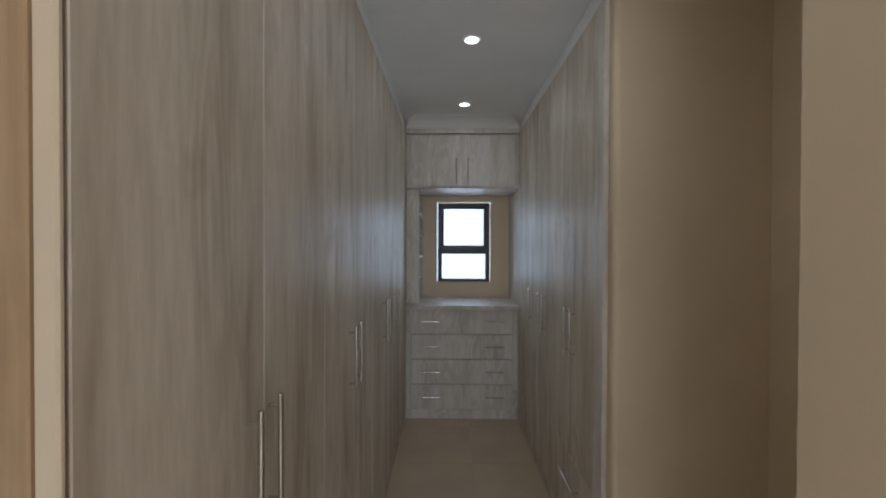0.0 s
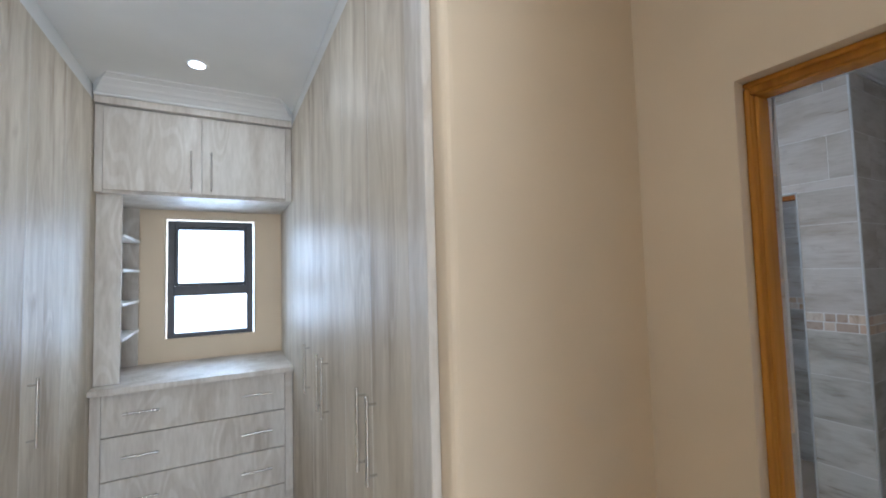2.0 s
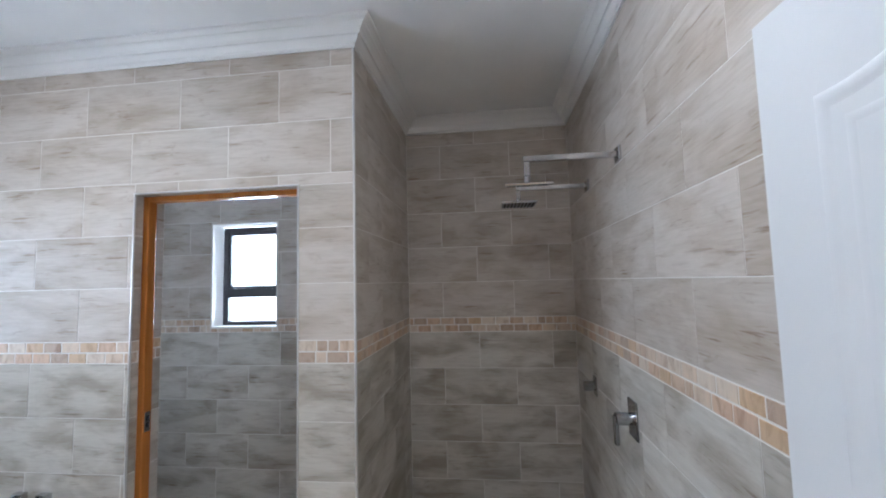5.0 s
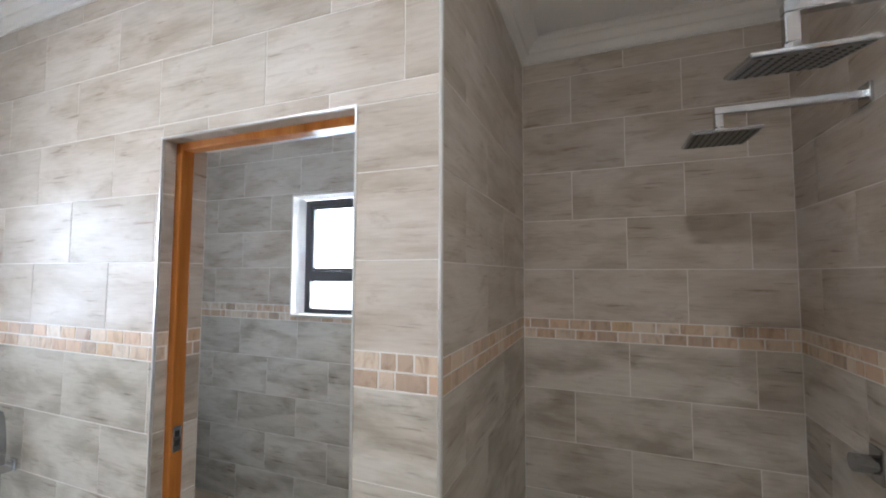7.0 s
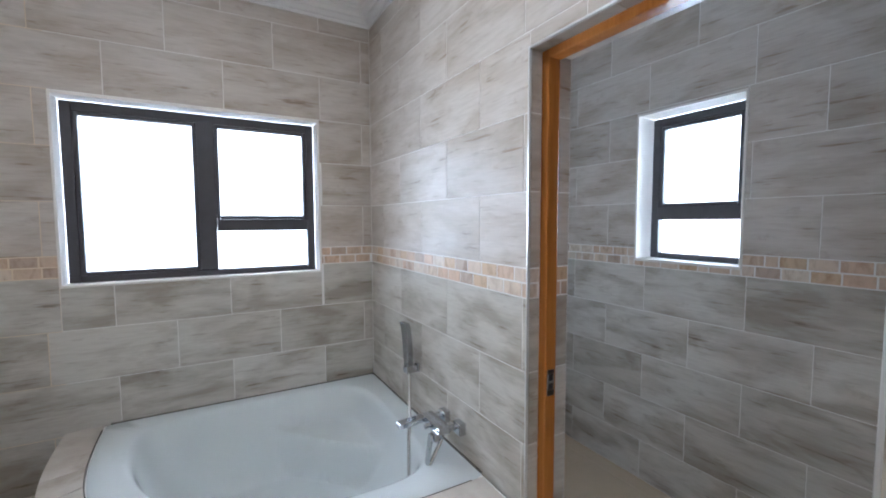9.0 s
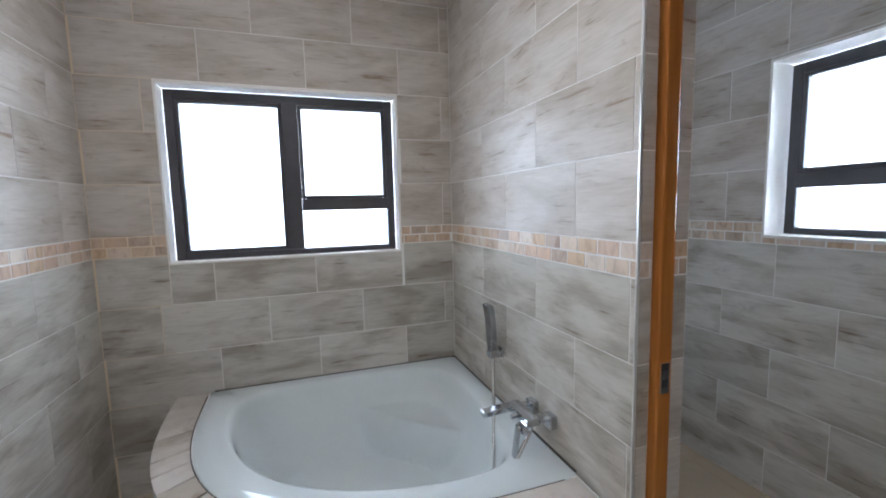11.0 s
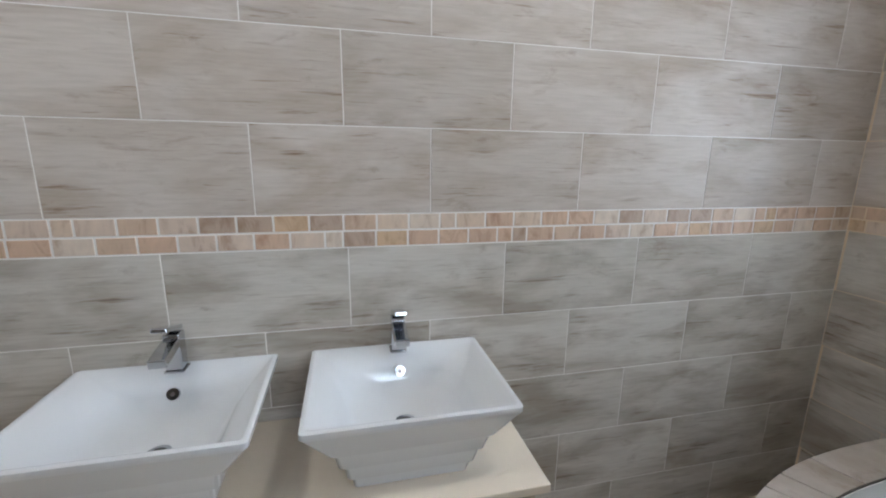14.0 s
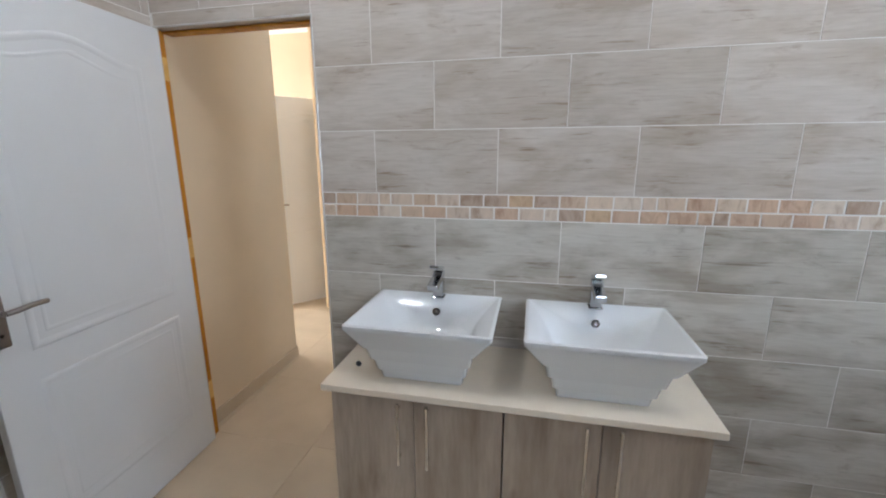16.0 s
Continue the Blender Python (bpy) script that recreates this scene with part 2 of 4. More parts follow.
MOSAIC = stone_mat("travertine mosaic", [(0.60, 0.44, 0.32), (0.64, 0.53, 0.42), (0.57, 0.42, 0.31), (0.66, 0.58, 0.49), (0.58, 0.43, 0.28), (0.46, 0.36, 0.28), (0.62, 0.52, 0.43), (0.57, 0.44, 0.33)], 0.4)
PEBBLE = stone_mat("brown slate mosaic", [(0.34, 0.29, 0.245), (0.42, 0.37, 0.32), (0.27, 0.22, 0.18), (0.48, 0.43, 0.37), (0.38, 0.33, 0.28)], 0.5)
FLOOR_TILE = plain_mat("polished beige porcelain", (0.57, 0.465, 0.335), 0.05, 0.0, 0.07, 3.0)
FLOOR_GROUT = plain_mat("beige floor grout", (0.56, 0.49, 0.40), 0.8)
CERAMIC = plain_mat("white glazed ceramic", (0.765, 0.78, 0.79), 0.06, 0.0, 0.01, 2.0)
ACRYLIC = plain_mat("white bath acrylic", (0.665, 0.695, 0.69), 0.07, 0.0, 0.015, 2.0)
CHROME = plain_mat("chrome", (0.58, 0.59, 0.61), 0.09, 1.0, 0.02, 10.0)
# Copy of the chrome, darkened in colour to stand for dark reflections.
SHADED_CHROME = plain_mat("shaded chrome", (0.36, 0.37, 0.385), 0.12, 1.0, 0.04, 14.0)
STEEL = plain_mat("brushed steel", (0.66, 0.65, 0.63), 0.26, 1.0, 0.04, 40.0)
DARK_STEEL = plain_mat("dark shower nozzles", (0.21, 0.205, 0.20), 0.45, 0.5, 0.1, 60.0)
BRASS = plain_mat("brass hinge", (0.72, 0.48, 0.16), 0.28, 1.0, 0.1, 50.0)
LIPPING = plain_mat("unpainted beige timber edge", (0.60, 0.53, 0.45), 0.6, 0.0, 0.06, 9.0)
# Door handle steel: the dark surroundings it mirrors are put into its colour.
DARKENED_STEEL = plain_mat("dull steel darkened for its reflections", (0.34, 0.31, 0.29), 0.32, 1.0, 0.12, 30.0)
ALU = plain_mat("aluminium edge trim", (0.75, 0.75, 0.74), 0.3, 0.8, 0.03, 20.0)
FRAME_BLACK = plain_mat("dark bronze window frame", (0.06, 0.056, 0.06), 0.45, 0.0, 0.12, 12.0)
DOOR_WHITE = plain_mat("white painted door", (0.70, 0.705, 0.71), 0.35, 0.0, 0.015, 5.0, 0.08)
COUNTER = plain_mat("cream stone counter", (0.79, 0.695, 0.56), 0.12, 0.0, 0.05, 5.0)
EDGE_WHITE = plain_mat("white edging", (0.82, 0.80, 0.77), 0.4, 0.0, 0.02, 8.0)
EDGE_GLINT = plain_mat("pale door edging with its glint", (0.70, 0.665, 0.60), 0.45, 0.0, 0.03, 8.0)
SILICONE = plain_mat("dark grubby sealant", (0.10, 0.085, 0.07), 0.7, 0.0, 0.3, 30.0)
DARK = plain_mat("dark rubber", (0.03, 0.03, 0.03), 0.6, 0.0, 0.1, 20.0)

GLASS, gn, gl, gb = mat("obscure window glass", 0.2)
gn.remove(gb)
tr, gs, ms, lw = gn.new("ShaderNodeBsdfTransparent"), gn.new("ShaderNodeBsdfGlossy"), gn.new("ShaderNodeMixShader"), gn.new("ShaderNodeFresnel")
gs.inputs["Roughness"].default_value = 0.2
lw.inputs["IOR"].default_value = 1.45
gl.new(lw.outputs[0], ms.inputs[0])
gl.new(tr.outputs[0], ms.inputs[1])
gl.new(gs.outputs[0], ms.inputs[2])
gl.new(ms.outputs[0], gn["Material Output"].inputs[0])

LAMP_GLOW, ln_, ll_, lb_ = mat("lit downlight lens", 0.3)
lb_.inputs["Emission Color"].default_value = (1.0, 0.97, 0.92, 1)
lb_.inputs["Emission Strength"].default_value = 9.0


# ---------------------------------------------------------------- mesh helpers
def mesh_of(bm, name, material, smooth=False):
    me = bpy.data.meshes.new(name)
    bmesh.ops.recalc_face_normals(bm, faces=bm.faces)
    for f in bm.faces:
        f.smooth = smooth
    if smooth:
        for e in bm.edges:
            e.smooth = e.calc_face_angle(0) < 0.75
    bm.to_mesh(me)
    bm.free()
    for m in material if isinstance(material, (list, tuple)) else (material,):
        me.materials.append(m)
    return me


def part(name, bm, material, parent, label="", smooth=False):
    ob = new(name, mesh_of(bm, name, material, smooth))
    ob.parent = parent
    return tagged(ob, label)


def thing(name, place, label, category, group="", kind=""):
    ob = new(name)
    ob.location = place
    ob.empty_display_size = 0.1
    return tagged(ob, label, category, group, kind)


def solid(name, bm, material, label, category, group="", kind="", smooth=False):
    return tagged(new(name, mesh_of(bm, name, material, smooth)), label, category, group, kind)


def add_box(bm, x0, x1, y0, y1, z0, z1, bevel=0.0, seg=1):
    b2 = bmesh.new()
    bmesh.ops.create_cube(b2, size=1)
    for v in b2.verts:
        v.co = Vector((x0 + (v.co.x + 0.5) * (x1 - x0), y0 + (v.co.y + 0.5) * (y1 - y0), z0 + (v.co.z + 0.5) * (z1 - z0)))
    if bevel:
        bmesh.ops.bevel(b2, geom=b2.edges[:], offset=bevel, segments=seg, profile=0.5, affect="EDGES")
    me = bpy.data.meshes.new("tmp")
    b2.to_mesh(me)
    b2.free()
    bm.from_mesh(me)
    bpy.data.meshes.remove(me)
    return bm


def box(x0, x1, y0, y1, z0, z1, bevel=0.002, seg=1):
    return add_box(bmesh.new(), x0, x1, y0, y1, z0, z1, bevel, seg)


def add_rod(bm, p, q, r, n=14, r2=None):
    p, q = Vector(p), Vector(q)
    d = q - p
    m = Matrix.Translation((p + q) / 2) @ d.to_track_quat("Z", "Y").to_matrix().to_4x4()
    bmesh.ops.create_cone(bm, cap_ends=True, segments=n, radius1=r, radius2=r if r2 is None else r2, depth=d.length, matrix=m)
    return bm


def rod(p, q, r, n=14, r2=None):
    return add_rod(bmesh.new(), p, q, r, n, r2)


def tube(points, r, n=10):
    """A round tube along a smooth line of points."""
    bm = bmesh.new()
    pts = [Vector(p) for p in points]
    rings = []
    side = Vector((0.31, 0.87, 0.37))
    for i, p in enumerate(pts):
        d = (pts[min(i + 1, len(pts) - 1)] - pts[max(i - 1, 0)]).normalized()
        a = (side - d * side.dot(d)).normalized()
        b = d.cross(a)
        rings.append([bm.verts.new(p + r * (math.cos(t) * a + math.sin(t) * b)) for t in [2 * math.pi * k / n for k in range(n)]])
    for r0, r1 in zip(rings, rings[1:]):
        for k in range(n):
            bm.faces.new((r0[k], r0[(k + 1) % n], r1[(k + 1) % n], r1[k]))
    bm.faces.new(rings[0][::-1])
    bm.faces.new(rings[-1])
    return bm


def spline(points, steps=8):
    """Catmull-Rom line through points."""
    p = [Vector(points[0])] + [Vector(q) for q in points] + [Vector(points[-1])]
    out = []
    for i in range(1, len(p) - 2):
        for k in range(steps):
            t = k / steps
            out.append(0.5 * ((2 * p[i]) + (p[i + 1] - p[i - 1]) * t + (2 * p[i - 1] - 5 * p[i] + 4 * p[i + 1] - p[i + 2]) * t * t
                              + (3 * p[i] - p[i - 1] - 3 * p[i + 1] + p[i + 2]) * t ** 3))
    out.append(p[-2])
    return out


def loft(rings, close_first=True, close_last=True):
    bm = bmesh.new()
    rs = [[bm.verts.new(p) for p in r] for r in rings]
    n = len(rs[0])
    for a, b in zip(rs, rs[1:]):
        for k in range(n):
            bm.faces.new((a[k], a[(k + 1) % n], b[(k + 1) % n], b[k]))
    if close_first:
        bm.faces.new(rs[0][::-1])
    if close_last:
        bm.faces.new(rs[-1])
    return bm


def wall(name, boxes, label, main=None, tiled=()):
    """A wall of butted boxes; faces that look along one of the tiled directions are grout."""
    bm = bmesh.new()
    for bx in boxes:
        add_box(bm, *bx)
    me = bpy.data.meshes.new(name)
    bmesh.ops.recalc_face_normals(bm, faces=bm.faces)
    for f in bm.faces:
        for d, test in tiled:
            if f.normal.dot(Vector(d)) > 0.9 and test(f.calc_center_median()):
                f.material_index = 1
    bm.to_mesh(me)
    bm.free()
    me.materials.append(main or CREAM)
    me.materials.append(GROUT)
    return tagged(new(name, me), label, "wall", kind="structure")


any_ = lambda c: True

# ---------------------------------------------------------------- large structure
floor = solid("floor", box(-1.2, 5.3, -2.9, 4.9, -0.14, -0.004, 0), FLOOR_GROUT, "polished beige porcelain tiled floor", "floor", kind="structure")

G = 0.0013
FX0, FX1 = 1.892, 1.958                  # bathroom door frame, front and back
WB = XW - G
wall_west = wall("wall_west", [(1.915, WB, YS - 0.082, DY0 - 0.04, 0, CEIL), (XP, FX0 + 0.03, DY1 + 0.012, 4.64, 0, CEIL), (FX0 + 0.03, WB, DY1 + G, 4.64, 0, CEIL),
                                (XP, FX0 + 0.03, DY0 - 0.04, DY1 + 0.012, DZ + 0.014, CEIL), (FX0 + 0.03, WB, DY0 - 0.04, DY1 + G, DZ + G, CEIL)],
                 "wall tiled in wood-look ceramic towards the bathroom, cream plaster towards the passage", tiled=(((1, 0, 0), any_),))
wall_south = wall("wall_south", [(PJ, 1.915, 0.56, PY, 0, CEIL), (1.915, 1.995, 0.56, YS - 0.0825, 0, CEIL), (1.995, 5.25, 0.56, YS - G, 0, CEIL)],
                  "wall tiled in wood-look ceramic in the shower, cream plaster in the passage", tiled=(((0, 1, 0), lambda c: c.x > 2.2),))
EB = XE + G
wall_east = wall("wall_east", [(EB, TWX, 2.2, WY0 - G, 0, CEIL), (EB, TWX, WY1 + G, 4.64, 0, CEIL), (EB, TWX, WY0 - G, WY1 + G, WZ + G, CEIL)],
                 "tiled wall between the bathroom and the toilet room", GROUT)
wall_partition = wall("wall_partition", [(EB, 5.05, YC + G, 2.2, 0, CEIL)], "tiled partition between shower and toilet room", GROUT)
wall_outer_east = wall("wall_outer_east", [(XS + G, 5.25, YS - G, YC + 0.03, 0, CEIL), (XWC + G, 5.25, YC + 0.03, TW[0], 0, CEIL), (XWC + G, 5.25, TW[1], 4.64, 0, CEIL),
                                           (XWC + G, 5.25, TW[0], TW[1], 0, TW[2]), (XWC + G, 5.25, TW[0], TW[1], TW[3], CEIL)],
                       "outside wall tiled in wood-look ceramic with a small window", tiled=(((-1, 0, 0), any_),))
NB = YN + G
wall_north = wall("wall_north", [(-0.6, CW[0], NB, 4.87, 0, CEIL), (CW[0], CW[1], NB, 4.87, 0, CW[2]), (CW[0], CW[1], NB, 4.87, CW[3], CEIL), (CW[1], BW[0], NB, 4.87, 0, CEIL),
                                 (BW[0], BW[1], NB, 4.87, 0, BW[2]), (BW[0], BW[1], NB, 4.87, BW[3], CEIL), (BW[1], 5.25, NB, 4.87, 0, CEIL)],
                  "outside wall, tiled in the bathroom and cream plaster in the dressing room", tiled=(((0, -1, 0), lambda c: c.x > 1.9),))
wall_toilet_north = wall("wall_toilet_north", [(TWX, XWC + G, YWC + G, 4.6385, 0, CEIL)], "tiled end wall of the toilet room", GROUT)
wall_nib = solid("wall_nib", box(1.228, XP + 0.05, NIB, 2.05, -0.05, CEIL2 + 0.04, 0.022, 4), CREAM, "cream plaster wall end beside the wardrobe with rounded corner", "wall", kind="structure")
wall_dressing_west = wall("wall_dressing_west", [(-0.6, -0.45, 0.54, 4.64, 0, CEIL2), (-0.45, 0.05, 0.54, 0.655, 0, CEIL2)], "cream plaster wall behind the wardrobes")
wall_bedroom_west = wall("wall_bedroom_west", [(-0.66, -0.5, -2.9, -0.34, 0, CEIL2), (-0.66, -0.5, 0.60, 0.655, 0, CEIL2), (-0.66, -0.5, -0.34, 0.60, 2.08, CEIL2), (-0.66, -0.62, -0.34, 0.6, 0, 2.08)],
                         "bright cream plaster bedroom wall with a doorway")
wall_bedroom_south = wall("wall_bedroom_south", [(-0.66, -0.6, -2.7, -2.55, 0, CEIL2), (1.8, 3.4, -2.7, -2.55, 0, CEIL2), (-0.6, 1.8, -2.7, -2.55, 0, 0.65), (-0.6, 1.8, -2.7, -2.55, 2.35, CEIL2)],
                          "cream plaster bedroom wall with a wide window opening")
wall_bedroom_east = wall("wall_bedroom_east", [(3.25, 3.4, -2.55, 0.56, 0, CEIL2)], "cream plaster bedroom wall")
ceiling_bath = solid("ceiling_bathroom", box(1.86, 5.3, 0.8, 4.9, CEIL, CEIL + 0.12, 0), WHITE_PAINT, "white painted bathroom ceiling", "ceiling", kind="structure")
ceiling_dress = solid("ceiling_dressing", add_box(box(-0.7, 1.86, -2.9, 4.9, CEIL2, CEIL2 + 0.17, 0), 1.86, 3.45, -2.9, 0.8, CEIL2, CEIL2 + 0.17), WHITE_PAINT,
                      "white painted ceiling of dressing room and passage", "ceiling", kind="structure")


def cornice(name, poly, z, label, closed=True, size=0.10, tall=0.0):
    """Stepped cove cornice run along a polygon whose inside is on the left."""
    prof = [(0.0, -1.05), (0.10, -1.05), (0.10, -0.92), (0.20, -0.86), (0.30, -0.68), (0.36, -0.62), (0.44, -0.62), (0.50, -0.46), (0.62, -0.32), (0.72, -0.26),
            (0.72, -0.20), (0.86, -0.13), (1.0, -0.10), (1.0, 0.0), (0.0, 0.0)]
    n = len(poly)
    rings = []
    for i in range(n):
        p = Vector(poly[i])
        d0 = (p - Vector(poly[i - 1])).normalized()
        d1 = (Vector(poly[(i + 1) % n]) - p).normalized()
        if not closed and i == 0:
            d0 = Vector((-d1.y, d1.x)) * -1
        if not closed and i == n - 1:
            d1 = Vector((-d0.y, d0.x))
        n0, n1 = Vector((-d0.y, d0.x)), Vector((-d1.y, d1.x))
        mdir = (n0 + n1) / (1 + n0.dot(n1))
        if not closed:
            mdir = (n0 if i else n1) + (d1 if i == 0 else -d0) * 0.5
        rings.append([Vector((*(p + mdir * a * size), z + b * (tall or size) - 0.001)) for a, b in prof])
    if closed:
        rings.append(rings[0])
    bm = loft(rings, not closed, not closed)
    bmesh.ops.remove_doubles(bm, verts=bm.verts, dist=1e-5)
    return solid(name, bm, CORNICE, label, "cornice", kind="structure")


cornice("cornice_bathroom", [(XW, YS), (XS, YS), (XS, YC), (XE, YC), (XE, YN), (XW, YN)], CEIL, "white stepped cornice round the bathroom ceiling")
cornice("cornice_dressing", [(RX, 3.98), (LX, 3.98)], CEIL2, "white stepped cornice above the top cabinet", False, 0.19, 0.062)
cornice("cornice_toilet", [(TWX, 2.2), (XWC, 2.2), (XWC, YWC), (TWX, YWC)], CEIL, "white cornice in the toilet room")


# skirting of the passage
def skirting(name, x0, x1, y0, y1):
    solid(name, box(x0, x1, y0, y1, 0, 0.085, 0.003), FLOOR_TILE, "beige tiled skirting along the passage wall", "skirting", kind="structure")


skirting("baseboard_passage", PJ - 0.008, 1.914, PY, PY + 0.01)
skirting("baseboard_corner", PJ - 0.009, PJ, 0.56, PY)
skirting("baseboard_door_wall", XP - 0.009, XP, 1.69, NIB)
skirting("baseboard_nib", 1.26, XP - 0.009, NIB - 0.009, NIB)


# ---------------------------------------------------------------- windows
def window(name, along, a0, a1, z0, z1, depth, wall_at, out, mull, trans, label, lining=REVEAL):
    """along 'x' or 'y'; out is the outward sign; mull None for a single casement over a lower light."""
    t = thing(name, (0, 0, 0), label, "window", kind="structure")

    def bx(u0, u1, w0, w1, q0, q1, bev=0.003):
        lo, hi = sorted((wall_at + out * w0, wall_at + out * w1))
        return box(u0, u1, lo, hi, q0, q1, bev) if along == "x" else box(lo, hi, u0, u1, q0, q1, bev)

    f = 0.045
    d0, d1 = depth, depth + 0.045
    for nm, r in (("window_frame", (a0 + 0.02, a0 + 0.02 + f, d0, d1, z0 + 0.012, z1 - 0.02)), ("window_frame", (a1 - 0.02 - f, a1 - 0.02, d0, d1, z0 + 0.012, z1 - 0.02)),
                  ("window_frame", (a0 + 0.02 + f, a1 - 0.02 - f, d0, d1, z1 - 0.02 - f, z1 - 0.02)), ("window_frame", (a0 + 0.02 + f, a1 - 0.02 - f, d0, d1, z0 + 0.012, z0 + 0.012 + f * 0.7))):
        part(nm, bx(*r), FRAME_BLACK, t, "dark bronze metal")
    cells = []
    if mull is not None:
        part("mullion", bx(mull - 0.042, mull + 0.042, d0 - 0.004, d1, z0 + 0.013 + f * 0.7, z1 - 0.013 - f), FRAME_BLACK, t)
        part("transom", bx(mull + 0.043, a1 - 0.013 - f, d0 - 0.003, d1, trans - 0.033, trans + 0.033), FRAME_BLACK, t)
        cells = [(a0 + f, mull - 0.03, z0 + 0.03, z1 - f), (mull + 0.03, a1 - f, z0 + 0.03, trans - 0.02), (mull + 0.03, a1 - f, trans + 0.02, z1 - f)]
    else:
        part("transom", bx(a0 + 0.013 + f, a1 - 0.013 - f, d0 - 0.003, d1, trans - 0.036, trans + 0.036), FRAME_BLACK, t)
        cells = [(a0 + f, a1 - f, z0 + 0.03, trans - 0.02), (a0 + f, a1 - f, trans + 0.02, z1 - f)]
    sashes = [(a0 + 0.02 + f, mull - 0.042, z0 + 0.012 + f * 0.7, z1 - 0.02 - f), (mull + 0.042, a1 - 0.02 - f, trans + 0.033, z1 - 0.02 - f)] if mull is not None else [(a0 + 0.02 + f, a1 - 0.02 - f, trans + 0.036, z1 - 0.02 - f)]
    for u0, u1, q0, q1 in sashes:
        w = 0.02
        sash = part("sash", bx(u0 + w, u1 - w, d0 + 0.004, d0 + 0.040, q1 - w, q1 - 0.0005), FRAME_BLACK, t, "dark bronze opening sash")
        part("sash_rail", bx(u0 + w, u1 - w, d0 + 0.004, d0 + 0.040, q0 + 0.0005, q0 + w), FRAME_BLACK, sash)
        part("sash_stile", bx(u0 + 0.0005, u0 + w, d0 + 0.004, d0 + 0.040, q0 + 0.0005, q1 - 0.0005), FRAME_BLACK, sash)
        part("sash_stile", bx(u1 - w, u1 - 0.0005, d0 + 0.004, d0 + 0.040, q0 + 0.0005, q1 - 0.0005), FRAME_BLACK, sash)
    for u0, u1, q0, q1 in cells:
        p = part("pane", bx(u0, u1, d0 + 0.02, d0 + 0.025, q0, q1, 0), GLASS, t, "bright obscured glass")
        p.visible_shadow = False
    for nm, r in (("window_sill", (a0, a1, -0.004, d1, z0 - 0.0005, z0 + 0.011)), ("reveal_head", (a0, a1, -0.004, d1, z1 - 0.011, z1 + 0.0005)),
                  ("reveal_side", (a0 - 0.0005, a0 + 0.011, -0.004, d1, z0 + 0.011, z1 - 0.011)), ("reveal_side", (a1 - 0.011, a1 + 0.0005, -0.004, d1, z0 + 0.011, z1 - 0.011))):
        part(nm, bx(*r, 0.0015), lining, t, "painted reveal")
    return t


window("window_bathroom", "x", *BW, 0.070, YN, 1, 2.925, 1.478, "dark-framed window with blown-out obscure panes above the corner bath")
window("window_toilet", "y", *TW, 0.115, XWC, 1, None, 1.535, "small dark-framed toilet window with a white reveal")
window("window_dressing", "x", *CW, 0.03, YN, 1, None, 1.54, "small dark-framed window above the chest of drawers", CREAM)


# ---------------------------------------------------------------- door frames and doors
def door_frame(name, boxes, label, wood=PINE):
    t = thing(name, (0, 0, 0), label, "door frame", kind="structure")
    for nm, b in boxes:
        part(nm, box(*b, 0.005, 2), wood, t)
    return t


door_frame("door_frame_bathroom", [("jamb", (FX0 + 0.012, FX1, DY1 - 0.009, DY1, 0, DZ - 0.016)), ("bead", (FX0, FX0 + 0.029, DY1 - 0.004, DY1 + 0.0115, 0, DZ - 0.013)), ("bead", (FX0 - 0.008, FX0 - 0.0005, DY1 - 0.001, DY1 + 0.0115, 0, DZ + 0.0005)),
                                   ("jamb", (1.946, 1.992, DY0 - 0.04, DY0 - 0.004, 0, DZ + 0.03)),
                                   ("head", (FX0 + 0.012, FX1, DY0, DY1, DZ - 0.0155, DZ - 0.003)), ("bead", (FX0, FX0 + 0.029, DY0, DY1 + 0.0115, DZ - 0.0125, DZ + 0.0135)), ("bead", (FX0 - 0.008, FX0 - 0.0005, DY0, DY1 + 0.0115, DZ + 0.001, DZ + 0.0135))],
           "varnished orange pine frame round the bathroom doorway")
TF0, TF1 = 3.889, 3.940
fw = door_frame("door_frame_toilet", [("jamb", (TF0, TF1, WY1 - 0.03, WY1 + 0.02, 0, WZ)), ("jamb", (TF0, TF1, WY0 - 0.02, WY0 + 0.012, 0, WZ)),
                                      ("head", (TF0, TF1, WY0 + 0.012, WY1 - 0.03, WZ - 0.03, WZ + 0.02))], "varnished red-brown pine frame in the toilet doorway, without a door", PINE_RED)
part("strike_plate", box(3.897, 3.929, WY1 - 0.0335, WY1 - 0.0302, 0.905, 0.995, 0.001), CHROME, fw, "chrome strike plate")
for z in (0.925, 0.957):
    part("latch_hole", box(3.905, 3.921, WY1 - 0.0345, WY1 - 0.0337, z, z + 0.022, 0), DARK, fw)


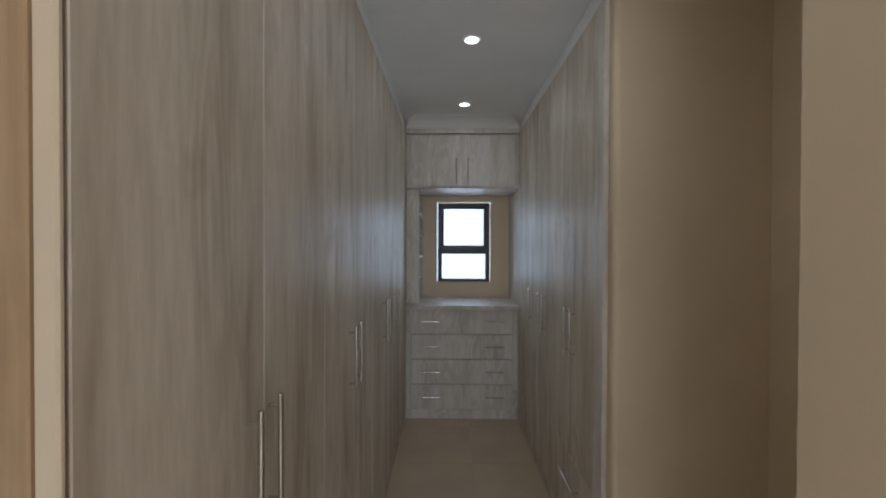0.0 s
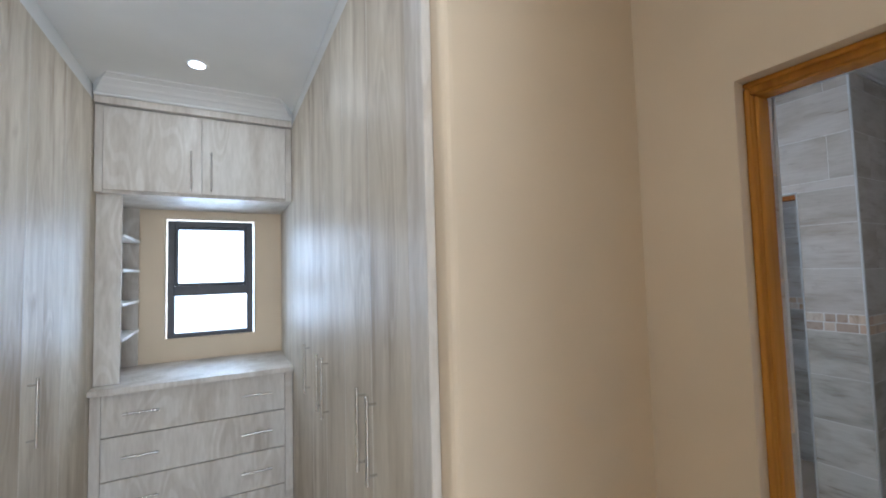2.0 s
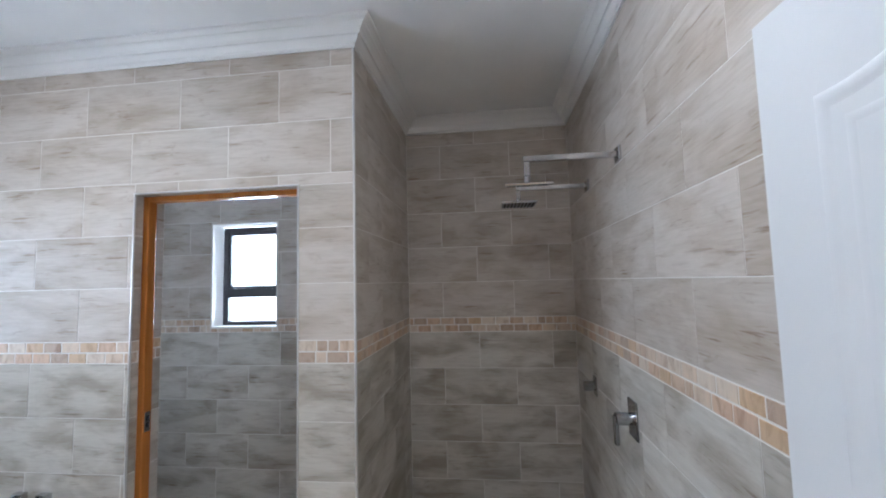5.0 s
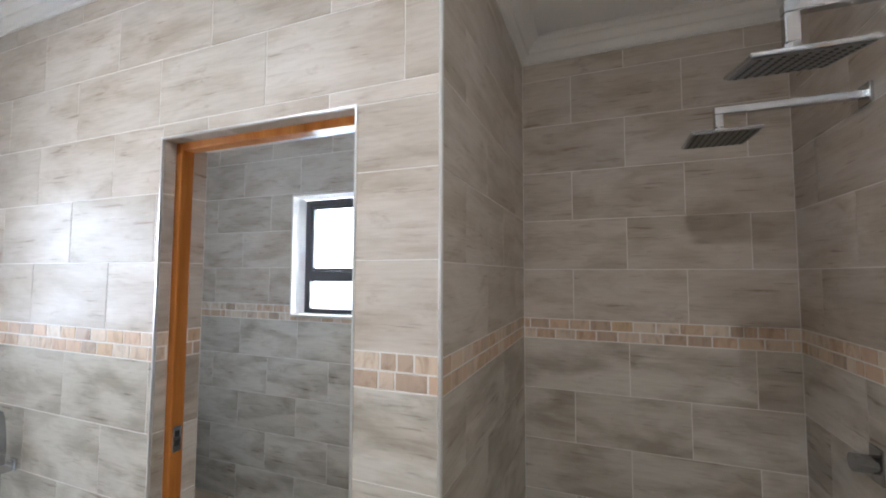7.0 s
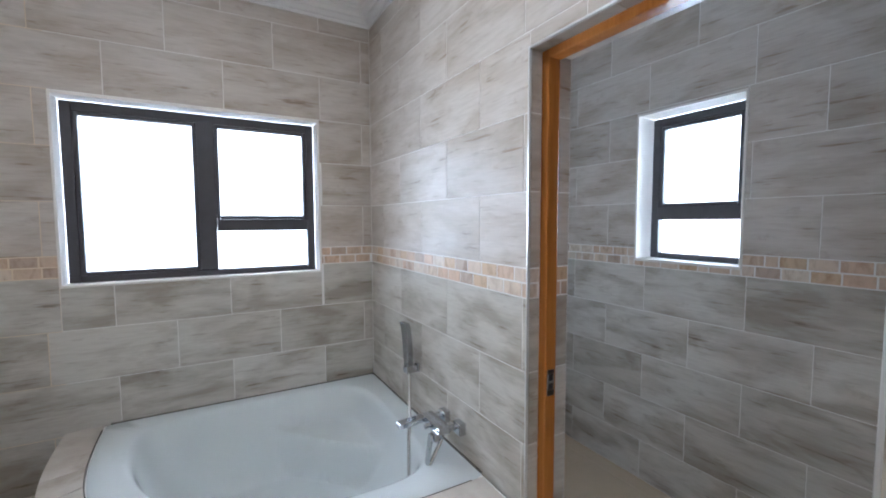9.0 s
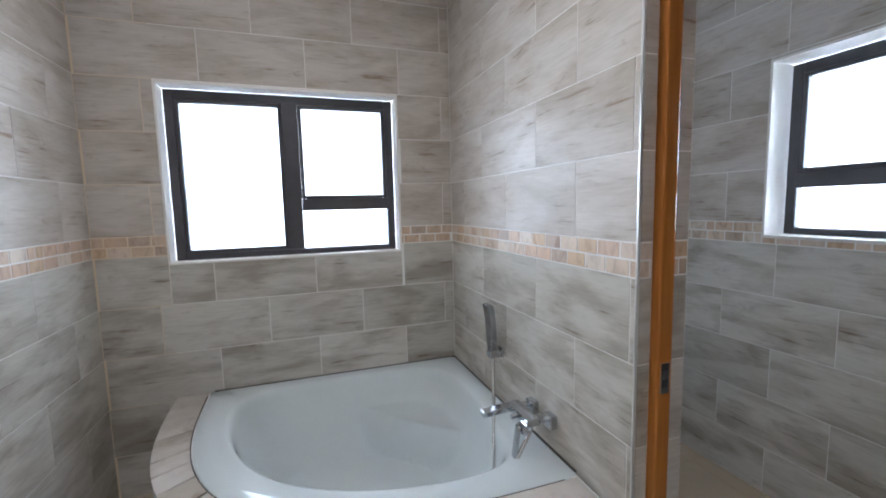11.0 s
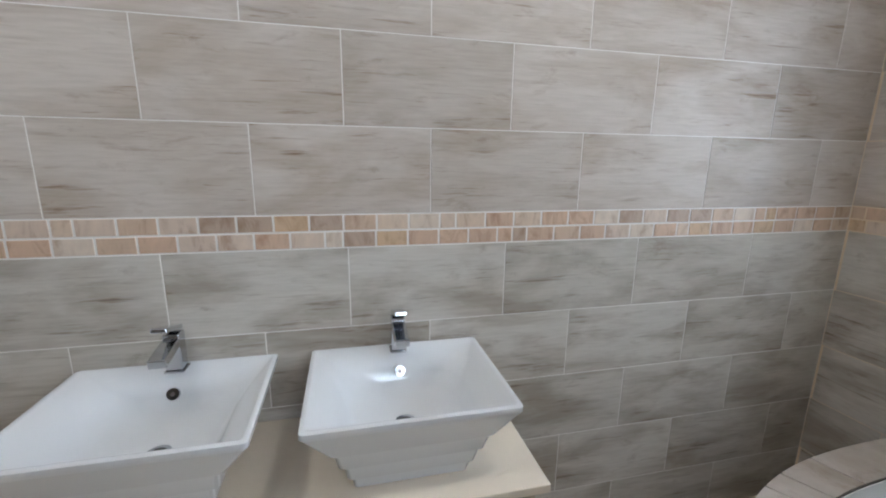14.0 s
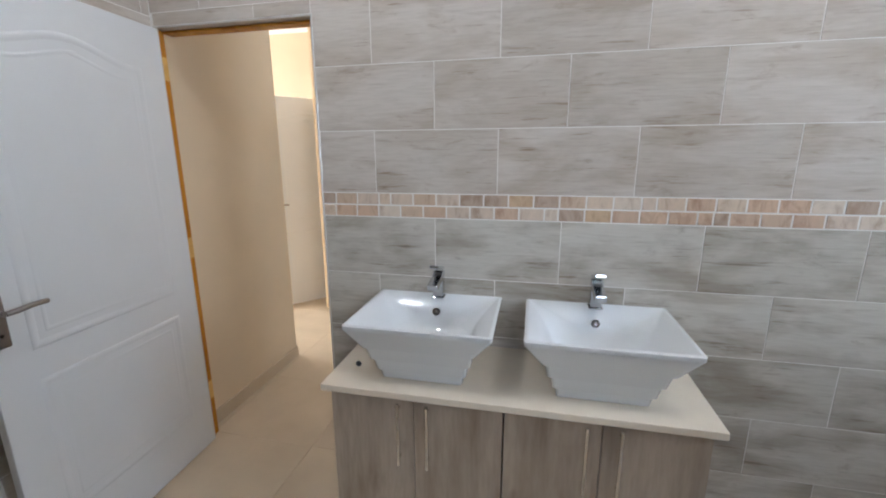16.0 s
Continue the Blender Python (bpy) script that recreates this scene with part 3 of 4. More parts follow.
def moulding(path, width, height):
    """A low rounded bead along a closed path in the local x-z plane, standing out along +y."""
    n = len(path)
    prof = [(-0.5, 0), (-0.34, 0.75), (-0.1, 1.0), (0.12, 0.72), (0.3, 0.30), (0.5, 0)]
    rings = []
    for i in range(n):
        p = Vector(path[i])
        d0, d1 = (p - Vector(path[i - 1])).normalized(), (Vector(path[(i + 1) % n]) - p).normalized()
        n0, n1 = Vector((-d0.y, d0.x)), Vector((-d1.y, d1.x))
        m = (n0 + n1) / max(0.3, 1 + n0.dot(n1))
        rings.append([Vector((p.x + m.x * a * width, h * height, p.y + m.y * a * width)) for a, h in prof])
    rings.append(rings[0])
    bm = bmesh.new()
    rs = [[bm.verts.new(q) for q in r] for r in rings]
    for a, b in zip(rs, rs[1:]):
        for k in range(len(prof) - 1):
            bm.faces.new((a[k], a[k + 1], b[k + 1], b[k]))
    bmesh.ops.remove_doubles(bm, verts=bm.verts, dist=1e-5)
    return bm


def panel_paths(w):
    """Outlines of the two moulded panels of a leaf w wide: a square one below, one with a swan-neck top above."""
    a, b = 0.13, w - 0.13
    low = [(a, 0.24), (b, 0.24), (b, 0.75), (a, 0.75)]
    arch = []
    for k in range(25):
        u = k / 24
        s = abs(2 * u - 1)
        arch.append((b - (b - a) * u, 1.835 + 0.055 * (0.5 + 0.5 * math.cos(math.pi * min(1, s * 1.08)))))
    return low, [(a, 0.885), (b, 0.885)] + arch


def inset(path, d):
    cx, cz = sum(p[0] for p in path) / len(path), sum(p[1] for p in path) / len(path)
    return [(p[0] + (d if p[0] < cx else -d), p[1] + (d if p[1] < cz else -d)) for p in path]


def lever(parent, x, z, y, sign):
    """Backplate and lever handle at x, z on the face y, standing out along sign; the lever points to the hinge."""
    h = part("handle", box(x - 0.022, x + 0.022, min(y, y + sign * 0.007), max(y, y + sign * 0.007), z - 0.085, z + 0.085, 0.006, 2), DARKENED_STEEL, parent, "satin steel lever handle on a long plate")
    part("spindle", rod((x, y, z + 0.03), (x, y + sign * 0.045, z + 0.03), 0.009), DARKENED_STEEL, h)
    part("grip", tube(spline([(x, y + sign * 0.045, z + 0.03), (x - 0.03, y + sign * 0.05, z + 0.032), (x - 0.075, y + sign * 0.05, z + 0.036), (x - 0.115, y + sign * 0.046, z + 0.034)], 5), 0.0085), DARKENED_STEEL, h, smooth=True)
    part("keyhole", rod((x, y + sign * 0.0072, z - 0.045), (x, y + sign * 0.0085, z - 0.045), 0.006, 10), DARK, h)


def panel_door(name, w, h, label, side, mat_leaf=DOOR_WHITE, both=False):
    """A leaf along +x from its hinge, 40 mm thick in y, with moulded panels on the side +1 or -1."""
    t = thing(name, (0, 0, 0), label, "door")
    part("leaf", box(0, w, -0.011, 0.02, 0.008, h, 0.002), mat_leaf, t)
    for path in panel_paths(w):
        for d, wd, ht in ((0.0, 0.030, 0.0042), (0.042, 0.020, 0.0018)):
            bm = moulding(inset(path, d), wd, ht)
            if side < 0:
                for v in bm.verts:
                    v.co.y *= -1
            for v in bm.verts:
                v.co.y += side * 0.0195
            part("panel_moulding", bm, mat_leaf, t, smooth=True)
    lever(t, w - 0.042, 1.0, side * 0.02, side)
    return t


bath_door = panel_door("bathroom_door", 0.826, 2.03, "white moulded two-panel door standing open against the tiled wall", 1)
bath_door.matrix_world = pose(2.010, 0.894, 0, 0, 0, 2.9)
part("edge_lipping", box(-0.0022, -0.0002, -0.0105, 0.0195, 0.009, 2.029, 0.0005), LIPPING, bath_door, "unpainted beige timber edge")
for z in (1.828, 1.0, 0.22):
    hg = part("hinge", box(-0.0042, -0.0024, -0.011, 0.015, z, z + 0.10, 0.0005), BRASS, bath_door, "brass butt hinge")
    kn = part("knuckle", rod((-0.009, -0.015, z), (-0.009, -0.015, z + 0.10), 0.006, 12), BRASS, hg)
    for k in range(5):
        part("knuckle_ring", rod((-0.009, -0.015, z + 0.019 * k + 0.011), (-0.009, -0.015, z + 0.019 * k + 0.0118), 0.0064, 12), DARK, hg)
    part("hinge_leaf", box(-0.060, -0.030, -0.0105, -0.0070, z, z + 0.10, 0.0005), BRASS, hg)
    for k in range(4):
        u = -0.004 + 0.010 * (k % 2)
        part("screw", rod((-0.0043, u, z + 0.014 + 0.024 * k), (-0.0056, u, z + 0.014 + 0.024 * k), 0.0035, 10), STEEL, hg)

bed_door = panel_door("bedroom_door", 0.80, 2.04, "white moulded panel door standing half open in the bright bedroom", 1)
bed_door.matrix_world = pose(-0.47, 0.585, 0, 0, 0, -40)

end_panel = thing("wardrobe_side_panel", (0, 0, 0), "pale varnished wooden end panel of the wardrobe row", "panel", kind="structure")
part("panel", box(0.052, 0.144, 0.645, 0.658, 0, CEIL2 - 0.003, 0.002), PALE_WOOD, end_panel)
part("edge_strip", box(0.1445, 0.1715, 0.648, 0.658, 0, CEIL2 - 0.003, 0.003), CREAM, end_panel, "cream edge strip")

# edge trims on tiled corners
for nm, b in (("trim_column", (XE - 0.003, XE + 0.008, YC - 0.003, YC + 0.008, 0, CEIL - 0.1)), ("trim_toilet_door", (XE - 0.003, XE + 0.007, WY1 - 0.003, WY1 + 0.006, 0, WZ)),
              ("trim_toilet_door", (XE - 0.003, XE + 0.007, WY0 - 0.006, WY0 + 0.003, 0, WZ)), ("trim_toilet_head", (XE - 0.003, XE + 0.007, WY0 - 0.006, WY1 + 0.006, WZ - 0.003, WZ + 0.006)),
              ("trim_door", (XW - 0.007, XW + 0.003, DY1 - 0.003, DY1 + 0.006, 0, DZ)), ("trim_door_head", (XW - 0.007, XW + 0.003, DY0 - 0.006, DY1 + 0.006, DZ - 0.003, DZ + 0.006))):
    solid(nm, box(*b, 0.002), ALU, "bright metal edge trim on the tiled corner", "trim", kind="structure")


# ---------------------------------------------------------------- dressing room
def bar_handle(parent, p, q, out, r=0.006, stand=0.028):
    """A steel bar from p to q on two posts that stand out of a front along out."""
    p, q, o = Vector(p), Vector(q), Vector(out)
    h = part("handle", rod(p + o * stand, q + o * stand, r, 12), STEEL, parent, "brushed steel bar handle", True)
    for k in (0.10, 0.90):
        c = p.lerp(q, k)
        part("post", rod(c, c + o * stand, 0.004, 8), STEEL, h)


def wardrobe(name, front, back, edges, out, group, lab, pairs, singles=(), drawer=None):
    """A row of tall cupboard units between ceiling and floor; out is +1 or -1 along x."""
    n = len(edges) - 1
    for i in range(0, n, 2):
        e = edges[i:i + 3]
        t = thing(name, (front, (e[0] + e[-1]) / 2, 0), lab, "wardrobe", group)
        t.location = (0, 0, 0)
        xs = sorted((front - out * 0.02, back))
        part("body", box(xs[0], xs[1], e[0], e[-1], 0.0, WTOP, 0.001), OAK, t)
        fx = sorted((front - out * 0.0195, front))
        for a, b in zip(e, e[1:]):
            low = 0.09
            if drawer and drawer[0] <= a and b <= drawer[1]:
                low = 0.50
            d = part("door", box(fx[0], fx[1], a + 0.0015, b - 0.0015, low, WTOP - 0.001, 0.0015), OAK, t)
            # pale edging strip; its colour also carries the light caught along the seam
            part("edge_strip", box(front - (0.0105 if out > 0 else 0.0006), front + (0.0006 if out > 0 else 0.0105), b - 0.0028, b + 0.0004, low, WTOP - 0.002, 0), EDGE_GLINT, d)
            for y in pairs + singles:
                if a < y < b:
                    bar_handle(d, (front, y, 1.025), (front, y, 1.278), (out, 0, 0))
        part("plinth", box(min(fx[0], fx[1]) - (0 if out > 0 else -0.006), max(fx[0], fx[1]) - (0.006 if out > 0 else 0), e[0], e[-1], 0.0, 0.088, 0.001), OAK, t)
        if drawer and e[0] <= drawer[0] < e[-1]:
            d = part("drawer_front", box(fx[0], fx[1], drawer[0] + 0.0015, drawer[1] - 0.0015, 0.09, 0.497, 0.0015), OAK, t)
            m = (drawer[0] + drawer[1]) / 2
            bar_handle(d, (front, m - 0.13, 0.38), (front, m + 0.13, 0.38), (out, 0, 0))


wardrobe("wardrobe", LX, -0.445, [0.66, 1.11, 1.54, 1.95, 2.385, 2.765, 3.17, 3.57, 3.96], 1, "left row of wardrobes",
         "tall grey oak laminate wardrobe with steel bar handles", (1.034, 1.128, 1.866, 1.962, 2.692, 2.788), (3.225,))
wardrobe("wardrobe", RX, 1.84, [2.06, 2.363, 2.68, 3.0, 3.32, 3.96], -1, "right row of wardrobes",
         "tall grey oak laminate wardrobe reflecting the window", (2.328, 2.430, 2.962, 3.066), (3.395,), (2.06, 2.68))
solid("wardrobe_end_panel", box(RX - 0.002, 1.226, 1.955, 2.058, 0, WTOP, 0.002), OAK_H, "pale laminate filler panel between wardrobe and wall", "panel", kind="structure")
for nm, x0, x1 in (("filler_panel", LX - 0.3, LX - 0.002), ("filler_panel", RX + 0.002, RX + 0.3)):
    solid(nm, box(x0, x1, 3.962, 4.63, 0, WTOP, 0.001), OAK, "grey oak laminate side panel beside the window alcove", "panel", kind="structure")

# Added blocks that close the gap over the wardrobes, which would render dark.
for x0, x1, y0 in ((-0.445, LX - 0.006, 0.66), (RX + 0.006, 1.84, 1.96)):
    solid("ceiling_bulkhead", box(x0, x1, y0, 4.6, WTOP + 0.002, CEIL2 - 0.002, 0), WHITE_PAINT, "white boxed filler between wardrobe tops and ceiling", "filler", kind="structure")

chest = thing("chest_of_drawers", (0, 0, 0), "grey oak chest of four wide drawers under the window", "chest of drawers")
part("body", box(LX, RX, 4.036, 4.63, 0.0, 1.015, 0.001), OAK_H, chest)
part("stile", box(LX + 0.001, LX + 0.05, 4.016, 4.035, 0.0, 1.015, 0.002), OAK_H, chest)
part("stile", box(RX - 0.05, RX - 0.001, 4.016, 4.035, 0.0, 1.015, 0.002), OAK_H, chest)
part("plinth", box(LX + 0.051, RX - 0.051, 4.02, 4.035, 0.0, 0.085, 0.002), OAK_H, chest)
for i in range(4):
    z0 = 0.09 + 0.231 * i
    d = part("drawer_front", box(LX + 0.052, RX - 0.052, 4.012, 4.034, z0, z0 + 0.226, 0.002), OAK_H, chest)
    for x0, x1 in ((0.32, 0.49), (0.905, 1.075)):
        bar_handle(d, (x0, 4.012, z0 + 0.118), (x1, 4.012, z0 + 0.118), (0, -1, 0), 0.005, 0.028)
solid("chest_worktop", box(LX + 0.001, RX - 0.001, 3.965, 4.632, 1.017, 1.05, 0.003, 2), OAK_H, "pale grey oak laminate worktop on the drawers", "worktop")
topc = thing("top_cabinet", (0, 0, 0), "grey oak wall cabinet with two doors above the window", "cabinet")
part("body", box(LX + 0.001, RX - 0.001, 4.03, 4.632, 2.12, CEIL2 - 0.005, 0.001), OAK_H, topc)
part("rail", box(LX + 0.002, RX - 0.002, 3.985, 4.029, 2.615, CEIL2 - 0.006, 0.001), OAK_H, topc)
part("stile", box(LX + 0.002, LX + 0.04, 4.012, 4.029, 2.121, 2.614, 0.001), OAK_H, topc)
part("stile", box(RX - 0.04, RX - 0.002, 4.012, 4.029, 2.121, 2.614, 0.001), OAK_H, topc)
xm = (LX + RX) / 2
for a, b, hx in ((LX + 0.042, xm - 0.002, xm - 0.055), (xm + 0.002, RX - 0.042, xm + 0.05)):
    d = part("door", box(a, b, 4.006, 4.028, 2.135, 2.605, 0.002), OAK_H, topc)
    bar_handle(d, (hx, 4.006, 2.15), (hx, 4.006, 2.39), (0, -1, 0), 0.005, 0.028)
shelf = thing("shelf_unit", (0, 0, 0), "narrow open oak shelf unit beside the dressing room window", "shelf unit")
part("front_panel", box(LX + 0.002, LX + 0.12, 4.07, 4.086, 1.052, 2.118, 0.001), OAK_H, shelf)
part("back_panel", box(LX + 0.002, LX + 0.12, 4.60, 4.616, 1.052, 2.118, 0.001), OAK_H, shelf)
for z in (1.28, 1.48, 1.68, 1.88):
    part("shelf_board", box(LX + 0.002, LX + 0.128, 4.088, 4.598, z, z + 0.016, 0.001), EDGE_WHITE, shelf, "white edged shelf")

# the added first dressing spot gets a fitting too, out of view
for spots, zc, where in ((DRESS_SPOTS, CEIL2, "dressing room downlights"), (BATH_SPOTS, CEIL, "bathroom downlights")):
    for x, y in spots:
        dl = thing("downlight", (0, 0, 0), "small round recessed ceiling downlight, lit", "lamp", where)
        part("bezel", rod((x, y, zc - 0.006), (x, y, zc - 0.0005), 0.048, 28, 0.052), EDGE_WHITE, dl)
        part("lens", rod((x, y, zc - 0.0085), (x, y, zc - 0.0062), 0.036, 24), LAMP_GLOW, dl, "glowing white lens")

# ---------------------------------------------------------------- vanity and basins
VY0, VY1, VZ = 1.81, 3.13, 0.69
solid("vanity_counter", box(XW + 0.001, 2.432, VY0, VY1, VZ - 0.026, VZ, 0.003, 2), COUNTER, "polished cream stone counter on the vanity cabinets", "counter")
for y0, y1, mid, hs in ((1.835, 2.464, 2.15, (2.098, 2.203)), (2.468, 3.105, 2.783, (2.733, 2.838))):
    v = thing("vanity_cabinet", (0, 0, 0), "brown grey oak vanity cabinet with two doors", "cabinet", "vanity cabinets")
    part("body", box(XW + 0.003, 2.382, y0, y1, 0.0, VZ - 0.027, 0.001), VANITY_OAK, v)
    for a, b in ((y0 + 0.001, mid - 0.0015), (mid + 0.0015, y1 - 0.001)):
        d = part("door", box(2.384, 2.402, a, b, 0.07, VZ - 0.034, 0.0015), VANITY_OAK, v)
        for y in hs:
            if a < y < b:
                bar_handle(d, (2.402, y, 0.40), (2.402, y, 0.645), (1, 0, 0))


def rect_ring(x0, x1, y0, y1, z, r, n=5):
    pts = []
    for cx, cy, a0 in ((x1 - r, y1 - r, 0), (x0 + r, y1 - r, 90), (x0 + r, y0 + r, 180), (x1 - r, y0 + r, 270)):
        for k in range(n + 1):
            a = radians(a0 + 90 * k / n)
            pts.append(Vector((cx + r * math.cos(a), cy + r * math.sin(a), z)))
    return pts


def basin(yc):
    w = 0.262
    t = thing("wash_basin", (0, 0, 0), "white square countertop basin with stepped sides", "basin", "twin basins")
    x0, x1, z0 = 2.006, 2.424, VZ + 0.001
    rows = [(0.075, 0.0860, 0.114, 0.0), (0.07, 0.0729, 0.110, 0.033), (0.068, 0.0713, 0.098, 0.037), (0.058, 0.0534, 0.093, 0.082), (0.056, 0.0518, 0.079, 0.086),
            (0.046, 0.0335, 0.072, 0.132), (0.044, 0.0315, 0.058, 0.137), (0.004, 0.004, 0.004, 0.206), (0.0, 0.0, 0.0, 0.212), (0.0, 0.0, 0.0, 0.226)]
    rings = [rect_ring(x0 + a, x1 - b, yc - w + c, yc + w - c, z0 + z, 0.012) for a, b, c, z in rows]
    inner = [(0.010, 0.010, 0.010, 0.229, 0.008), (0.016, 0.014, 0.014, 0.227, 0.01), (0.072, 0.022, 0.055, 0.200, 0.05), (0.080, 0.034, 0.085, 0.165, 0.09), (0.092, 0.052, 0.105, 0.128, 0.11),
             (0.112, 0.085, 0.130, 0.102, 0.11), (0.145, 0.135, 0.175, 0.088, 0.065), (0.19, 0.19, 0.24, 0.083, 0.015)]
    rings += [rect_ring(x0 + a, x1 - b, yc - w + c, yc + w - c, z0 + z, r) for a, b, c, z, r in inner]
    bm = loft(rings)
    bmesh.ops.bevel(bm, geom=[e for e in bm.edges if e.calc_face_angle(0) > 0.7], offset=0.0022, segments=2, profile=0.5, affect="EDGES")
    part("bowl", bm, CERAMIC, t, smooth=True)
    part("overflow_ring", rod((2.078, yc, z0 + 0.168), (2.0945, yc, z0 + 0.175), 0.016, 24), SHADED_CHROME, t, "steel overflow ring")
    part("overflow_hole", rod((2.0945, yc, z0 + 0.175), (2.0953, yc, z0 + 0.1753), 0.006, 16), DARKENED_STEEL, t)
    dr = part("drain", rod((x0 + 0.21, yc, z0 + 0.079), (x0 + 0.21, yc, z0 + 0.086), 0.030, 24), CHROME, t, "chrome waste")
    part("drain_hole", rod((x0 + 0.21, yc, z0 + 0.0861), (x0 + 0.21, yc, z0 + 0.087), 0.019, 20), DARK, dr)
    tp = thing("basin_tap", (0, 0, 0), "square chrome lever tap standing on the basin", "tap", "basin taps")
    zt = z0 + 0.2225
    part("base", box(2.018, 2.070, yc - 0.026, yc + 0.026, zt, zt + 0.006, 0.002), CHROME, tp)
    part("column", box(2.022, 2.064, yc - 0.021, yc + 0.021, zt + 0.006, zt + 0.112, 0.003, 2), CHROME, tp)
    bm = box(0, 0.10, -0.021, 0.021, 0, 0.024, 0.003, 2)
    bm.transform(pose(2.060, yc, zt + 0.076, 0, 9, 0))
    part("spout", bm, CHROME, tp)
    bm = box(-0.022, 0.085, -0.019, 0.019, 0, 0.013, 0.003, 2)
    bm.transform(pose(2.046, yc, zt + 0.120, 0, -16, 0))
    part("lever", bm, CHROME, tp)


basin(2.162)
basin(2.785)
cap = solid("pipe_stub", rod((2.262, 1.884, VZ), (2.285, 1.897, VZ + 0.012), 0.010, 12), DARK, "small dark plastic pipe stub on the vanity counter", "stub")

# ---------------------------------------------------------------- corner bath
BZ = 0.50
CX, CY = XE - 0.004, YN - 0.004


def soft_radius(th, c, a, b, n, gq, ge, k):
    """Distance from c along th to the rounded meeting of two walls and a bowed front."""
    dx, dy = math.cos(th), math.sin(th)
    lo, hi = 0.01, 2.2
    for _ in range(36):
        r = (lo + hi) / 2
        x, y = c[0] + r * dx, c[1] + r * dy
        u, v = max(0, CX - x) / a, max(0, CY - y) / b
        f = ((u ** n + v ** n) ** (1 / n) - 1) * min(a, b)
        terms = (f, x - (CX - ge), y - (CY - gq))
        m = max(terms)
        h = m + math.log(sum(math.exp(k * (t - m)) for t in terms)) / k
        if h > 0:
            hi = r
        else:
            lo = r
    return lo


SEG = 160
C0 = (3.18, 4.0)


def bath_ring(a, b, n, g1, g2, k, z):
    pts = []
    for i in range(SEG):
        th = 2 * math.pi * i / SEG
        r = soft_radius(th, C0, a, b, n, g1, g2, k)
        x, y = C0[0] + r * math.cos(th), C0[1] + r * math.sin(th)
        pts.append(Vector((x, y, z)))
    return pts


bath = thing("corner_bath", (0, 0, 0), "white acrylic corner bath with a moulded seat", "bath")
rings = [bath_ring(1.38, 1.25, 3.2, 0, 0, 400, BZ - 0.03), bath_ring(1.38, 1.25, 3.2, 0, 0, 400, BZ - 0.004), bath_ring(1.375, 1.245, 3.2, 0.003, 0.003, 300, BZ),
         bath_ring(1.275, 1.145, 3.0, 0.066, 0.10, 10, BZ + 0.002), bath_ring(1.262, 1.132, 3.0, 0.078, 0.113, 10, BZ - 0.006), bath_ring(1.25, 1.12, 3.0, 0.089, 0.124, 10, BZ - 0.03)]
lip = rings[-1]
for i in range(1, 64):
    f = 1 - i / 64
    u = max(0.0, (f - 0.66) / 0.34)
    zf = 0.125 + (BZ - 0.155) * u ** 1.7
    ring = []
    for p in lip:
        x, y = C0[0] + (p.x - C0[0]) * f, C0[1] + (p.y - C0[1]) * f
        q = min(1, max(0, (0.83 - (CX - x) - (CY - y)) / 0.07))
        zs = 0.125 + 0.215 * q * q * (3 - 2 * q)
        ring.append(Vector((x, y, math.log(math.exp(55 * zf) + math.exp(55 * zs)) / 55 - 0.0126 * (1 - u))))
    rings.append(ring)
part("tub", loft(rings, False, True), ACRYLIC, bath, smooth=True)
part("waste", rod((2.95, 3.95, 0.124), (2.95, 3.95, 0.130), 0.03, 24), CHROME, bath, "chrome waste")
part("sealant", box(2.47, XE - 0.001, YN - 0.010, YN - 0.0005, BZ - 0.006, BZ + 0.004, 0.001), SILICONE, bath, "dark sealant line")
part("sealant", box(XE - 0.010, XE - 0.0005, 3.40, YN - 0.011, BZ - 0.006, BZ + 0.004, 0.001), SILICONE, bath, "dark sealant line")

# tiled ledge round the bath, in cut tiles
ledge = thing("bath_surround", (0, 0, 0), "curved tiled surround built round the corner bath", "bath surround", kind="structure")


def front_point(a, b, n, s):
    """Point of the bowed front; s runs 0 at the north wall to 1 at the east wall."""
    th = s * math.pi / 2
    u, v = math.cos(th), math.sin(th)
    k = (u ** n + v ** n) ** (-1 / n)
    return Vector((XE - a * u * k, YN - b * v * k))


def front_piece(s0, s1, outer, inner, z0, z1, steps=5):
    bm = bmesh.new()
    cols = []
    for i in range(steps + 1):
        s = s0 + (s1 - s0) * i / steps
        o, p = front_point(*outer, s), front_point(*inner, s)
        cols.append([bm.verts.new((*o, z0)), bm.verts.new((*o, z1)), bm.verts.new((*p, z1)), bm.verts.new((*p, z0))])
    for c0, c1 in zip(cols, cols[1:]):
        for k in range(4):
            bm.faces.new((c0[k], c0[(k + 1) % 4], c1[(k + 1) % 4], c1[k]))
    bm.faces.new(cols[0])
    bm.faces.new(cols[-1][::-1])
    return bm


part("sealant", front_piece(0.03, 0.97, (1.3925, 1.2625, 3.2), (1.3885, 1.2585, 3.2), BZ - 0.004, BZ + 0.0022, 60), SILICONE, ledge, "grubby brown sealant line")
part("core", front_piece(0.003, 0.997, (1.525, 1.405, 2.8), (1.36, 1.235, 3.2), 0, BZ - 0.006, 60), GROUT, ledge)
cuts = [0.004, 0.20, 0.275, 0.32, 0.37, 0.425, 0.48, 0.54, 0.60, 0.67, 0.75, 0.84, 0.994]
